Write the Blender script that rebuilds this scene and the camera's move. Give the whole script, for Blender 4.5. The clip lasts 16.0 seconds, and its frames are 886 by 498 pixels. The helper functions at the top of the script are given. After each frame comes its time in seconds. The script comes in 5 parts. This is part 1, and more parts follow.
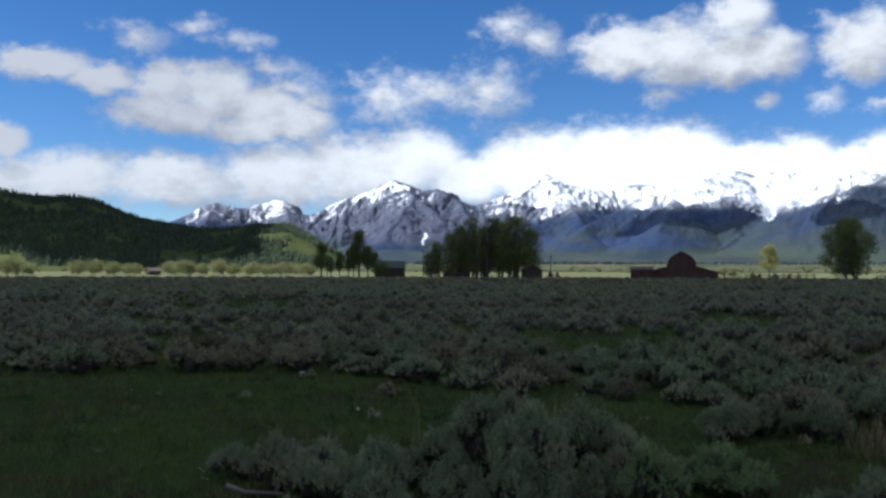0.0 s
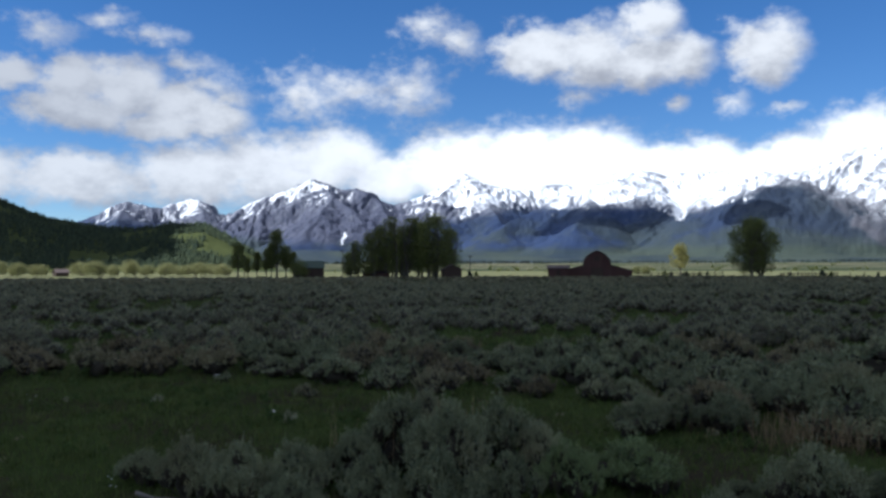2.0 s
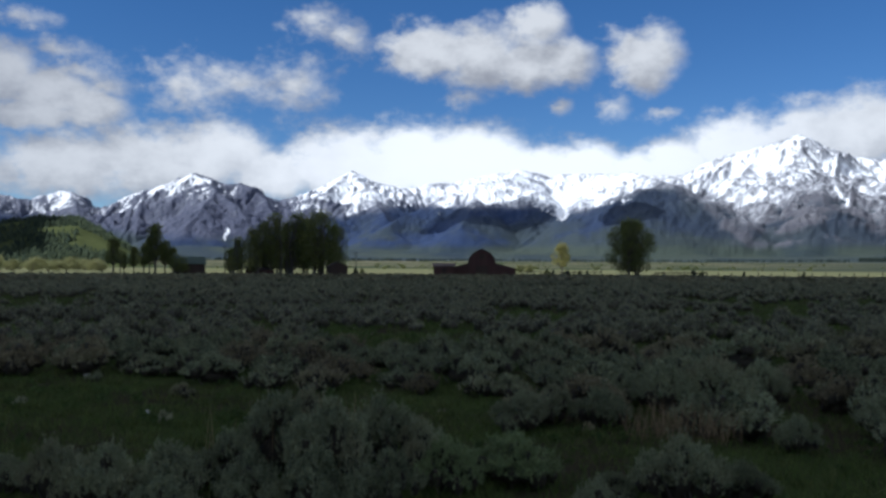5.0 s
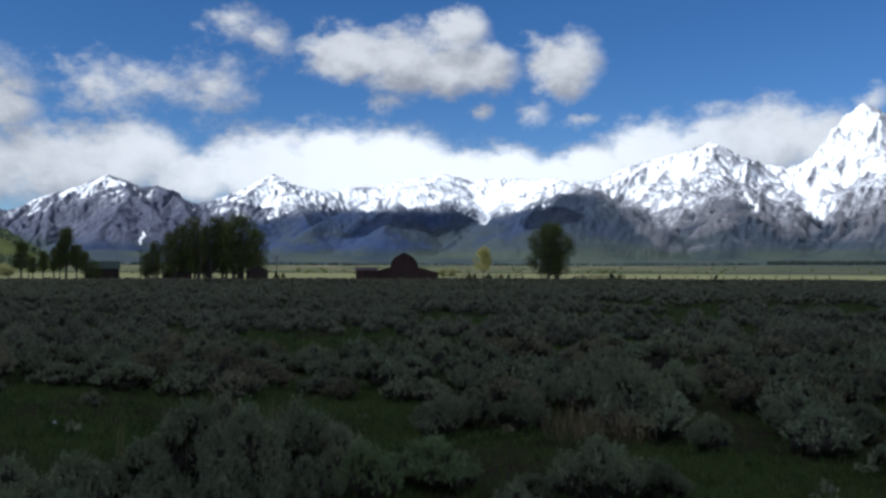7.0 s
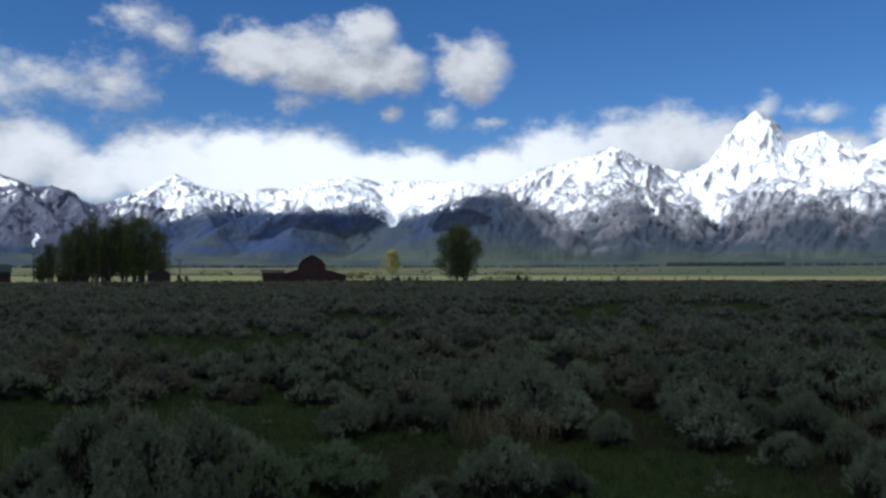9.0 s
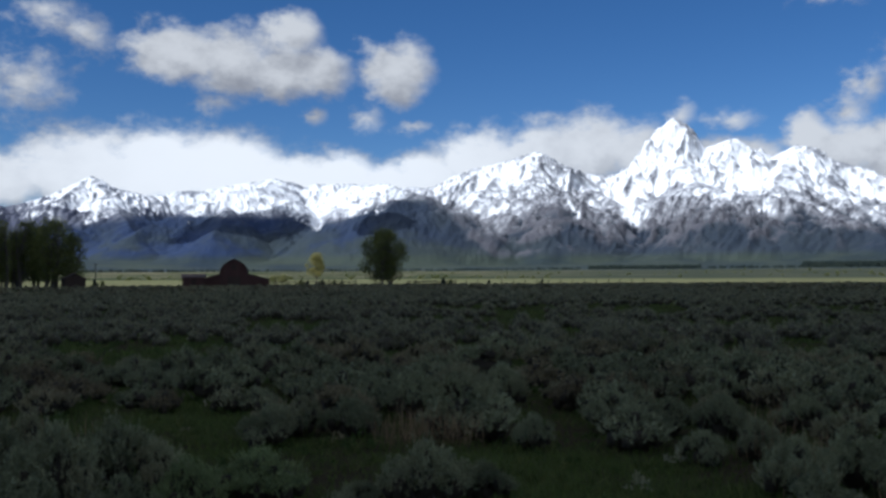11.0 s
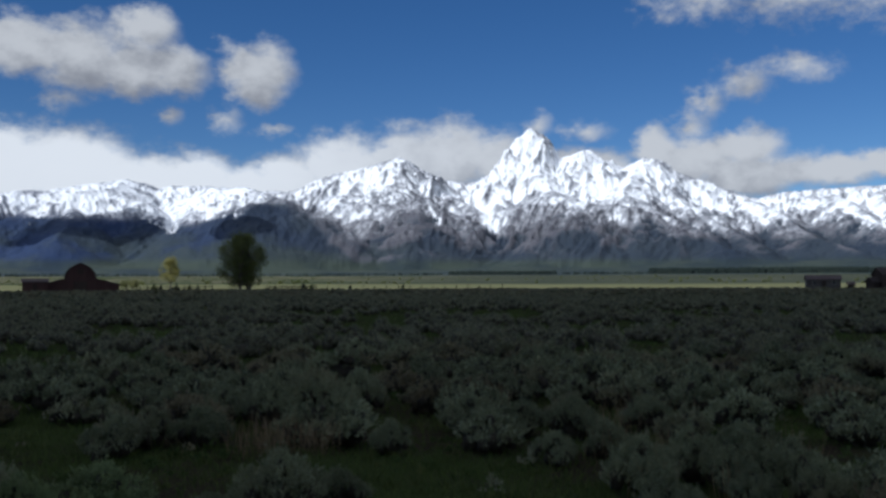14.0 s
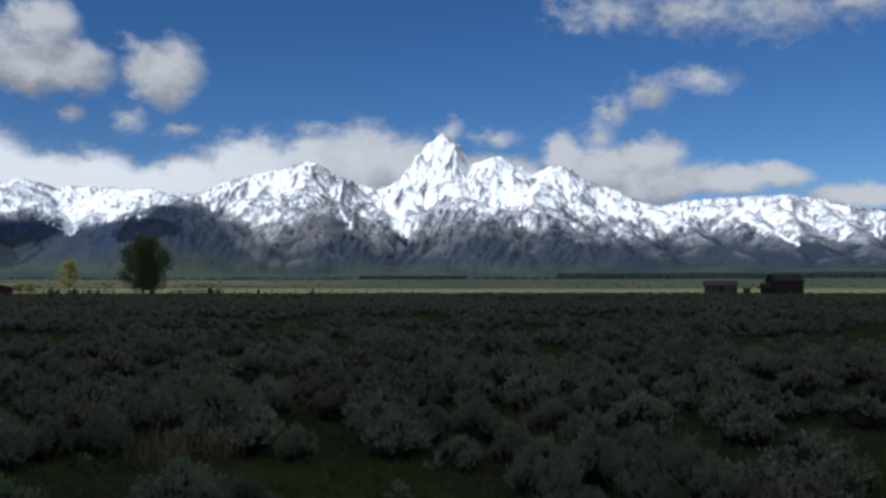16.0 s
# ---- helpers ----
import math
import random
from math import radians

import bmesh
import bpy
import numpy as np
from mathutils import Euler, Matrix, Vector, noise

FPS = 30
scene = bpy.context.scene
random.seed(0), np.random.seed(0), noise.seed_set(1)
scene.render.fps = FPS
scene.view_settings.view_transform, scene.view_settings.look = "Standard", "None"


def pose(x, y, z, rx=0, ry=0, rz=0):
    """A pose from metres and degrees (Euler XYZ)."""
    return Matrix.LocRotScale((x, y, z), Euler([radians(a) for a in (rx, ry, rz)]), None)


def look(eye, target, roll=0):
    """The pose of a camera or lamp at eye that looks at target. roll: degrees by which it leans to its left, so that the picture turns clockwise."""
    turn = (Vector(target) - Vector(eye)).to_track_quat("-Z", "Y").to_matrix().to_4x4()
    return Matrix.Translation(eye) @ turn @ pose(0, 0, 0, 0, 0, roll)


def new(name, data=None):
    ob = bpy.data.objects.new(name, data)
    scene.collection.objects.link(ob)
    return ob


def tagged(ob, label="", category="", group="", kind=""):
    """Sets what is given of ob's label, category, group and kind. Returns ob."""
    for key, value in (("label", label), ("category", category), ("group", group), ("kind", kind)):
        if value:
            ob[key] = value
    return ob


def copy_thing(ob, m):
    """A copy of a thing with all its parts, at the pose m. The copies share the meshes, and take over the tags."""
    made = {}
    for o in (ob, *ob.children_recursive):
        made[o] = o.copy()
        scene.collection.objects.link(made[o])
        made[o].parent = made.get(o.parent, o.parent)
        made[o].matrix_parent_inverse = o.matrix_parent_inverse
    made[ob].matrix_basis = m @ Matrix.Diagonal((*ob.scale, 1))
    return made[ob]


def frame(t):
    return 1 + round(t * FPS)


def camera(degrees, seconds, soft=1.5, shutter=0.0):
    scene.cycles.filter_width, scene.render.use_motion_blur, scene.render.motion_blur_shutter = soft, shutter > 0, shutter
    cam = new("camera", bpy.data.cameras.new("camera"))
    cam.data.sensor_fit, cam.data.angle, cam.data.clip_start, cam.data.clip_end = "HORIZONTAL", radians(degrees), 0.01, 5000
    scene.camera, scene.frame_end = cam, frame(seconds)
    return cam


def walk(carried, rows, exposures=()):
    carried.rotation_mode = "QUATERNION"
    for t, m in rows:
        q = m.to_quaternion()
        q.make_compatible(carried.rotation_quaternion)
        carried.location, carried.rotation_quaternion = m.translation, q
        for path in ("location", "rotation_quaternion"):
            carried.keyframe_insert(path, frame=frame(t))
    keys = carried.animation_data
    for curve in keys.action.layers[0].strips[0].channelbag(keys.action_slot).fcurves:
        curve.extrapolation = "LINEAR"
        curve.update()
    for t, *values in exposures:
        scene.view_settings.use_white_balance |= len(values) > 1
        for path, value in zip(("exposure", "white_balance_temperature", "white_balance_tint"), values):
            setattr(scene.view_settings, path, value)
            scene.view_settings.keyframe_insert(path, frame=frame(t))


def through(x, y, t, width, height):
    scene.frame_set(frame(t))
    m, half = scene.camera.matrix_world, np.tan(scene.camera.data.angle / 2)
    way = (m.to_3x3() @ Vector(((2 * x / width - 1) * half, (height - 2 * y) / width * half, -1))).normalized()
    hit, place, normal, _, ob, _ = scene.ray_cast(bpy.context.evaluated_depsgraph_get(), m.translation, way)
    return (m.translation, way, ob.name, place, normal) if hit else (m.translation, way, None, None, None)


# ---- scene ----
cam = camera(54.2, 16.0, soft=2.9)
ROWS = [
    (0.0, 0.000, -0.000, 1.650, 0.00, 1.38, -0.16),
    (0.5, 0.010, -0.001, 1.650, -1.79, 1.34, -0.06),
    (1.0, 0.016, 0.007, 1.650, -3.22, 1.43, 0.09),
    (1.5, 0.021, 0.010, 1.651, -4.37, 1.36, 0.13),
    (2.0, 0.024, 0.016, 1.650, -5.31, 1.35, 0.16),
    (2.5, 0.028, 0.023, 1.649, -6.42, 1.10, 0.11),
    (3.0, 0.034, 0.026, 1.648, -7.84, 1.11, 0.22),
    (3.5, 0.037, 0.030, 1.646, -8.98, 1.20, 0.17),
    (4.0, 0.042, 0.035, 1.642, -10.07, 1.19, -0.07),
    (6.5, 0.071, 0.050, 1.644, -16.92, 1.43, -0.16),
    (7.0, 0.081, 0.058, 1.642, -17.95, 1.48, -0.13),
    (7.5, 0.091, 0.059, 1.643, -19.42, 1.33, -0.05),
    (8.0, 0.097, 0.060, 1.642, -21.47, 1.45, 0.10),
    (8.5, 0.100, 0.064, 1.644, -22.94, 1.63, -0.03),
    (9.0, 0.108, 0.069, 1.641, -23.98, 1.62, 0.10),
    (11.5, 0.131, 0.070, 1.642, -30.40, 1.82, 0.29),
    (12.0, 0.138, 0.070, 1.642, -31.92, 1.76, 0.27),
    (12.5, 0.147, 0.067, 1.643, -33.61, 1.88, 0.31),
    (13.0, 0.153, 0.066, 1.644, -35.73, 2.12, 0.35),
    (13.5, 0.155, 0.065, 1.645, -37.12, 2.22, 0.31),
    (14.0, 0.162, 0.068, 1.641, -38.08, 2.15, 0.21),
    (14.5, 0.167, 0.070, 1.643, -39.79, 2.08, 0.12),
    (15.0, 0.169, 0.061, 1.645, -41.23, 2.31, 0.15),
    (15.5, 0.170, 0.050, 1.647, -42.60, 2.44, 0.09),
    (16.0, 0.171, 0.043, 1.647, -43.98, 2.44, 0.05),
]
EXPOSURES = [(0.0, 0.72, 5620, 9), (2.2, 0.70, 5620, 9), (3.5, 0.43, 5620, 9), (6.5, 0.36, 5620, 9), (9.0, 0.36, 5620, 9), (12.5, 0.03, 5620, 9), (16.0, -0.05, 5620, 9)]
walk(cam, [(t, pose(x, y, z, 90 + pitch, roll, yaw)) for t, x, y, z, yaw, pitch, roll in ROWS], EXPOSURES)

# ---- sun, sky and clouds ----
SUN_AZ, SUN_EL = radians(-86), radians(46)  # clockwise from +y
SUN_DIR = Vector((math.sin(SUN_AZ) * math.cos(SUN_EL), math.cos(SUN_AZ) * math.cos(SUN_EL), math.sin(SUN_EL)))
sun_data = bpy.data.lights.new("sun", "SUN")
sun_data.energy, sun_data.angle, sun_data.color = 4.4, radians(0.5), (1.0, 0.95, 0.88)
sun_lamp = new("sun", sun_data)
sun_lamp.matrix_world = look(SUN_DIR * 100, (0, 0, 0))


class Nodes:
    """Short hand for building a node tree."""

    def __init__(self, tree):
        self.tree = tree
        tree.nodes.clear()

    def add(self, kind, **settings):
        node = self.tree.nodes.new(kind)
        for key, value in settings.items():
            setattr(node, key, value)
        return node

    def link(self, a, b):
        self.tree.links.new(a, b)

    def put(self, socket, value):
        if hasattr(value, "is_output"):
            self.tree.links.new(value, socket)
        else:
            socket.default_value = value

    def math(self, op, a, b=0.0, c=0.0, clamp=False):
        node = self.add("ShaderNodeMath", operation=op, use_clamp=clamp)
        for socket, value in zip(node.inputs, (a, b, c)):
            self.put(socket, value)
        return node.outputs[0]

    def vec(self, op, a, b=(0, 0, 0), c=(0, 0, 0)):
        node = self.add("ShaderNodeVectorMath", operation=op)
        for socket, value in zip(node.inputs, (a, b, c)):
            self.put(socket, value)
        return node.outputs["Value"] if op in ("LENGTH", "DOT_PRODUCT", "DISTANCE") else node.outputs[0]

    def noise(self, vector, scale, detail=4.0, rough=0.55, out="Fac"):
        node = self.add("ShaderNodeTexNoise")
        self.put(node.inputs["Vector"], vector)
        node.inputs["Scale"].default_value, node.inputs["Detail"].default_value = scale, detail
        node.inputs["Roughness"].default_value = rough
        return node.outputs[out]

    def smooth(self, value, low, high, a=0.0, b=1.0):
        node = self.add("ShaderNodeMapRange", interpolation_type="SMOOTHSTEP")
        for socket, v in zip(node.inputs, (value, low, high, a, b)):
            self.put(socket, v)
        return node.outputs[0]

    def mix(self, fac, a, b):
        node = self.add("ShaderNodeMix", data_type="RGBA")
        for socket, v in zip((node.inputs[0], node.inputs[6], node.inputs[7]), (fac, a, b)):
            if not hasattr(v, "is_output") and isinstance(v, (tuple, list)) and len(v) == 3:
                v = (*v, 1.0)
            self.put(socket, v)
        return node.outputs[2]

    def bump(self, height, strength, distance):
        node = self.add("ShaderNodeBump")
        node.inputs["Strength"].default_value, node.inputs["Distance"].default_value = strength, distance
        self.link(height, node.inputs["Height"])
        return node.outputs[0]


# clouds: azimuth, elevation, half width, half height (degrees)
CUMULUS = [
    (-25.0, 12.2, 3.2, 1.2), (-21.6, 11.7, 2.3, 1.1), (-17.8, 11.5, 2.4, 2.0), (-15.0, 11.0, 3.2, 2.4), (-12.0, 10.1, 3.6, 1.8), (-9.6, 9.4, 3.0, 1.5), (-17.6, 9.7, 4.0, 1.6), (-13.0, 9.0, 4.6, 1.2),
    (-26.9, 7.8, 1.6, 1.1), 
    (11.8, 14.1, 3.6, 2.2), (14.8, 13.8, 4.1, 2.6), (18.3, 13.3, 4.0, 2.1), (20.8, 13.2, 2.4, 2.0), (19.0, 15.5, 2.5, 1.7), (25.8, 13.3, 3.0, 2.4),
]
BANKS = [
    (-24.4, 5.5, 5.0, 1.9), (-18.0, 5.5, 4.6, 1.8), (-10.8, 6.0, 5.0, 2.1), (-6.0, 6.6, 5.0, 2.3), (-2.2, 7.0, 4.4, 2.4), (1.6, 5.8, 3.4, 1.8), (6.3, 6.6, 4.6, 2.6), (10.5, 6.9, 5.2, 2.7),
    (14.8, 6.9, 5.0, 2.7), (19.0, 6.4, 4.0, 1.9), (22.3, 6.6, 2.6, 1.8), (24.8, 6.5, 2.4, 1.4), (27.7, 6.6, 3.0, 2.0), (31.5, 7.5, 3.4, 2.3), (35.5, 7.9, 3.6, 2.4), (38.6, 8.3, 3.2, 2.4), (41.5, 8.0, 2.4, 2.0),
    (47.5, 7.6, 3.6, 1.3), (52.0, 8.4, 1.4, 1.7), (54.0, 7.5, 3.6, 1.8), (57.5, 8.2, 2.4, 1.3), (57.6, 6.6, 5.2, 1.4), (62.2, 6.4, 3.4, 1.0), (65.4, 6.6, 2.0, 0.9), (69.5, 5.4, 3.0, 0.8),
]
WISPS = [
    (-3.4, 11.2, 3.5, 2.0), (-0.2, 11.7, 4.4, 1.2), (3.1, 11.7, 2.9, 1.9), (-19.4, 14.2, 1.9, 1.2), (-16.3, 15.2, 2.2, 0.5), (-13.5, 14.3, 2.4, 0.6), (-11.3, 12.7, 2.4, 0.9), (-8.6, 10.6, 1.8, 1.7), (-9.9, 11.6, 2.4, 1.2),
    (47.7, 10.0, 1.9, 0.7), (54.2, 9.9, 1.4, 1.4), (55.2, 11.2, 1.2, 1.5), (57.2, 12.2, 2.3, 1.3), (60.4, 12.7, 3.0, 1.1), (44.6, 10.2, 0.9, 0.8), (14.3, 11.2, 1.5, 1.1), (20.6, 10.4, 0.7, 0.6), (23.8, 10.4, 1.1, 0.9), (27.0, 9.8, 1.7, 0.4), (4.6, 15.8, 2.2, 1.3), (6.6, 14.8, 1.6, 1.6),
    (55.1, 17.5, 3.2, 1.5), (60.4, 17.1, 4.3, 1.8), (65.5, 16.7, 4.3, 1.9), (69.8, 17.0, 3.4, 1.5),
]


def cloud_group():
    """Maps a place in the sky (azimuth, elevation in radians) to cover: above 0 inside the clouds."""
    tree = bpy.data.node_groups.new("cloud_cover", "ShaderNodeTree")
    tree.interface.new_socket("Place", in_out="INPUT", socket_type="NodeSocketVector")
    tree.interface.new_socket("Cumulus", in_out="OUTPUT", socket_type="NodeSocketFloat")
    tree.interface.new_socket("Bank", in_out="OUTPUT", socket_type="NodeSocketFloat")
    n = Nodes(tree)
    place = n.add("NodeGroupInput").outputs[0]
    out = n.add("NodeGroupOutput")

    def cover(blobs, size=1.0):
        best = None
        for az, el, w, h in blobs:
            w, h = radians(w) * size, radians(h) * size
            v = n.vec("MULTIPLY_ADD", place, (1 / w, 1 / h, 0), (-radians(az) / w, -radians(el) / h, 0))
            d = n.math("SUBTRACT", 1.0, n.vec("LENGTH", v))
            best = d if best is None else n.math("SMOOTH_MAX", best, d, 0.25)
        return best

    cumulus = n.math("MAXIMUM", cover(CUMULUS, 0.87), n.math("SUBTRACT", n.math("MULTIPLY", cover(WISPS), 0.46), 0.14))
    n.link(cumulus, out.inputs[0])
    n.link(cover(BANKS), out.inputs[1])
    return tree


def build_world():
    world = bpy.data.worlds.new("sky")
    world.use_nodes = True
    scene.world = world
    n = Nodes(world.node_tree)
    sky = n.add("ShaderNodeTexSky", sky_type="NISHITA", sun_disc=False, sun_elevation=SUN_EL, sun_rotation=SUN_AZ, altitude=2000.0)
    sky.air_density, sky.dust_density, sky.ozone_density = 1.0, 0.0, 3.0
    way = n.add("ShaderNodeTexCoord").outputs["Generated"]
    axis = n.add("ShaderNodeSeparateXYZ")
    n.link(way, axis.inputs[0])
    az = n.math("ARCTAN2", axis.outputs[0], axis.outputs[1])
    el = n.math("ARCSINE", axis.outputs[2])
    flat = n.add("ShaderNodeCombineXYZ")
    n.link(az, flat.inputs[0])
    n.link(el, flat.inputs[1])
    stretched = n.vec("MULTIPLY", way, (1.0, 1.0, 1.5))
    coarse = n.noise(stretched, 9.0, 3.0, 0.6, "Color")
    fine = n.noise(stretched, 34.0, 5.0, 0.6, "Color")
    warp = n.vec("ADD", n.vec("MULTIPLY_ADD", coarse, (0.050, 0.030, 0), (-0.025, -0.015, 0)), n.vec("MULTIPLY_ADD", fine, (0.028, 0.020, 0), (-0.014, -0.010, 0)))
    place = n.vec("ADD", flat.outputs[0], warp)
    group = cloud_group()

    def sample(at):
        node = n.add("ShaderNodeGroup")
        node.node_tree = group
        n.link(at, node.inputs[0])
        return node.outputs

    here, above = sample(place), sample(n.vec("ADD", place, (-0.010, 0.028, 0)))
    rough = n.noise(stretched, 34.0, 7.0, 0.66)
    ragged = n.math("MULTIPLY", n.math("SUBTRACT", rough, 0.5), 1.15)
    both = n.math("MAXIMUM", here[0], here[1])
    lift = n.math("SUBTRACT", both, n.math("MAXIMUM", above[0], above[1]))
    # clouds go on round and above
    outside = n.math("MAXIMUM", n.smooth(el, 0.36, 0.5), n.math("MAXIMUM", n.smooth(az, 1.3, 1.5), n.smooth(n.math("MULTIPLY", az, -1.0), 0.55, 0.75)))
    general = n.math("ADD", n.math("MULTIPLY", n.math("SUBTRACT", n.noise(stretched, 2.6, 5.0, 0.55), 0.48), 5.0), n.math("MULTIPLY_ADD", outside, 3.0, -3.0))
    dense = n.math("MAXIMUM", n.math("ADD", both, ragged), general)
    alpha = n.smooth(dense, -0.26, 0.46)
    folds = n.math("ADD", n.math("MULTIPLY", n.noise(stretched, 11.0, 5.0, 0.6), 0.65), n.math("MULTIPLY", n.noise(stretched, 38.0, 4.0, 0.6), 0.4))
    lit = n.smooth(n.math("MULTIPLY_ADD", n.math("SUBTRACT", folds, 0.5), 4.6, n.math("MULTIPLY", lift, 0.9)), -1.0, 1.15)
    glare = n.smooth(n.math("ABSOLUTE", n.math("SUBTRACT", az, 0.32)), 0.50, 0.08)
    white = n.math("MULTIPLY", n.smooth(here[1], -0.1, 0.45), n.math("MULTIPLY_ADD", glare, 0.85, 0.1))
    lit = n.math("MULTIPLY", lit, n.smooth(az, -0.45, 0.12, 0.75, 1.0))
    puff = n.mix(lit, (3.9, 3.85, 4.0), (8.8, 8.5, 8.1))
    puff = n.mix(white, puff, (12.6, 12.3, 11.8))
    puff = n.mix(n.math("MULTIPLY", n.smooth(az, -0.02, -0.42, 0.0, 0.38), n.smooth(here[1], 0.35, -0.15, 0.25, 1.0)), puff, (3.6, 3.6, 3.75))
    deep = n.add("ShaderNodeHueSaturation")
    deep.inputs["Saturation"].default_value, deep.inputs["Hue"].default_value = 1.22, 0.504
    # sky brightness graded by azimuth: dimmer towards the sun, brighter away from it
    n.link(n.smooth(az, -0.30, 0.70, 0.92, 1.08), deep.inputs["Value"])
    n.link(sky.outputs[0], deep.inputs["Color"])
    colour = n.mix(n.math("MULTIPLY", alpha, n.smooth(az, -0.35, 0.10, 0.93, 0.97)), deep.outputs[0], puff)
    back = n.add("ShaderNodeBackground")
    n.link(colour, back.inputs[0])
    back.inputs[1].default_value = 0.066
    n.link(back.outputs[0], n.add("ShaderNodeOutputWorld").inputs[0])


build_world()


# ---- materials ----
def material(name, paint, rough=0.9, spec=0.25):
    """paint(n, position) gives colour and, if wanted, a normal."""
    m = bpy.data.materials.new(name)
    m.use_nodes = True
    n = Nodes(m.node_tree)
    geo = n.add("ShaderNodeNewGeometry")
    shader = n.add("ShaderNodeBsdfPrincipled")
    shader.inputs["Roughness"].default_value = rough
    shader.inputs["Specular IOR Level"].default_value = spec
    got = paint(n, geo)
    colour, normal = got if isinstance(got, tuple) else (got, None)
    n.link(colour, shader.inputs["Base Color"])
    if normal is not None:
        n.link(normal, shader.inputs["Normal"])
    n.link(shader.outputs[0], n.add("ShaderNodeOutputMaterial").inputs[0])
    return m


def leafy(name, dark, light, through=0.3, patch=3.0, dry=None, speck=0.55):
    """Foliage: each leaf its own tone, with slow patches, and some light passing through."""
    m = bpy.data.materials.new(name)
    m.use_nodes = True
    n = Nodes(m.node_tree)
    geo = n.add("ShaderNodeNewGeometry")
    own = n.add("ShaderNodeObjectInfo").outputs["Random"]
    slow = n.noise(geo.outputs["Position"], patch, 2.0)
    fac = n.math("ADD", n.math("MULTIPLY_ADD", geo.outputs["Random Per Island"], speck, 0.275 - speck / 2), n.math("MULTIPLY_ADD", slow, 0.7, -0.15))
    fac = n.math("ADD", fac, n.math("MULTIPLY_ADD", own, 0.3, -0.15), clamp=True)
    colour = n.mix(fac, dark, light)
    if dry:
        age = n.math("ADD", n.noise(geo.outputs["Position"], 0.45, 3.0), n.math("MULTIPLY_ADD", own, 0.36, -0.18))
        colour = n.mix(n.smooth(age, 0.50, 0.74), colour, n.mix(fac, *dry))
    shader = n.add("ShaderNodeBsdfPrincipled")
    shader.inputs["Roughness"].default_value, shader.inputs["Specular IOR Level"].default_value = 0.85, 0.05
    n.link(colour, shader.inputs["Base Color"])
    pass_on = n.add("ShaderNodeBsdfTranslucent")
    n.link(colour, pass_on.inputs[0])
    both = n.add("ShaderNodeMixShader")
    both.inputs[0].default_value = through
    n.link(shader.outputs[0], both.inputs[1])
    n.link(pass_on.outputs[0], both.inputs[2])
    n.link(both.outputs[0], n.add("ShaderNodeOutputMaterial").inputs[0])
    return m


def paint_ground(n, geo):
    at = geo.outputs["Position"]
    far = n.vec("LENGTH", n.vec("MULTIPLY", at, (1, 1, 0)))
    big, mid, small = n.noise(at, 0.06, 3.0), n.noise(at, 0.6, 4.0), n.noise(at, 14.0, 4.0, 0.65)
    soil = n.mix(small, (0.024, 0.020, 0.013), (0.062, 0.052, 0.034))
    grass = n.mix(small, (0.026, 0.036, 0.012), (0.068, 0.088, 0.030))
    near = n.mix(n.smooth(n.math("MULTIPLY_ADD", n.math("SUBTRACT", small, 0.5), 0.35, mid), 0.44, 0.60), grass, soil)
    # open hay meadow past the sagebrush
    axis = n.add("ShaderNodeSeparateXYZ")
    n.link(at, axis.inputs[0])
    band = n.add("ShaderNodeCombineXYZ")
    n.link(n.math("LOGARITHM", far, 2.718), band.inputs[0])
    n.link(n.math("MULTIPLY", n.math("ARCTAN2", axis.outputs[0], axis.outputs[1]), 1.4), band.inputs[1])
    strip = n.noise(band.outputs[0], 6.0, 4.0, 0.65)
    hay = n.mix(n.smooth(strip, 0.40, 0.60), (0.050, 0.060, 0.034), (0.140, 0.132, 0.086))
    hay = n.mix(n.smooth(n.noise(band.outputs[0], 11.0, 4.0, 0.6), 0.54, 0.62), hay, (0.040, 0.056, 0.028))
    wobble = n.math("MULTIPLY_ADD", n.noise(band.outputs[0], 2.2, 3.0), 190.0, n.math("SUBTRACT", far, 95.0))
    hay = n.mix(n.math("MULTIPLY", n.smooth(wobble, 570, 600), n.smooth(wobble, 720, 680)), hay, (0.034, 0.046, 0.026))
    hay = n.mix(n.smooth(wobble, 590, 560), hay, n.mix(strip, (0.112, 0.116, 0.058), (0.165, 0.164, 0.088)))
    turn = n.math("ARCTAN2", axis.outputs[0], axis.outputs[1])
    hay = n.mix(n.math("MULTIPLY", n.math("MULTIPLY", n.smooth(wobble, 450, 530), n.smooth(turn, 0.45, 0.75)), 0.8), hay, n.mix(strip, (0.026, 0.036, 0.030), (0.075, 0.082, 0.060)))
    edge = n.math("MULTIPLY_ADD", big, 30.0, far)
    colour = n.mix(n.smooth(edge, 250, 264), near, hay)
    return colour, n.bump(small, 0.5, 0.05)


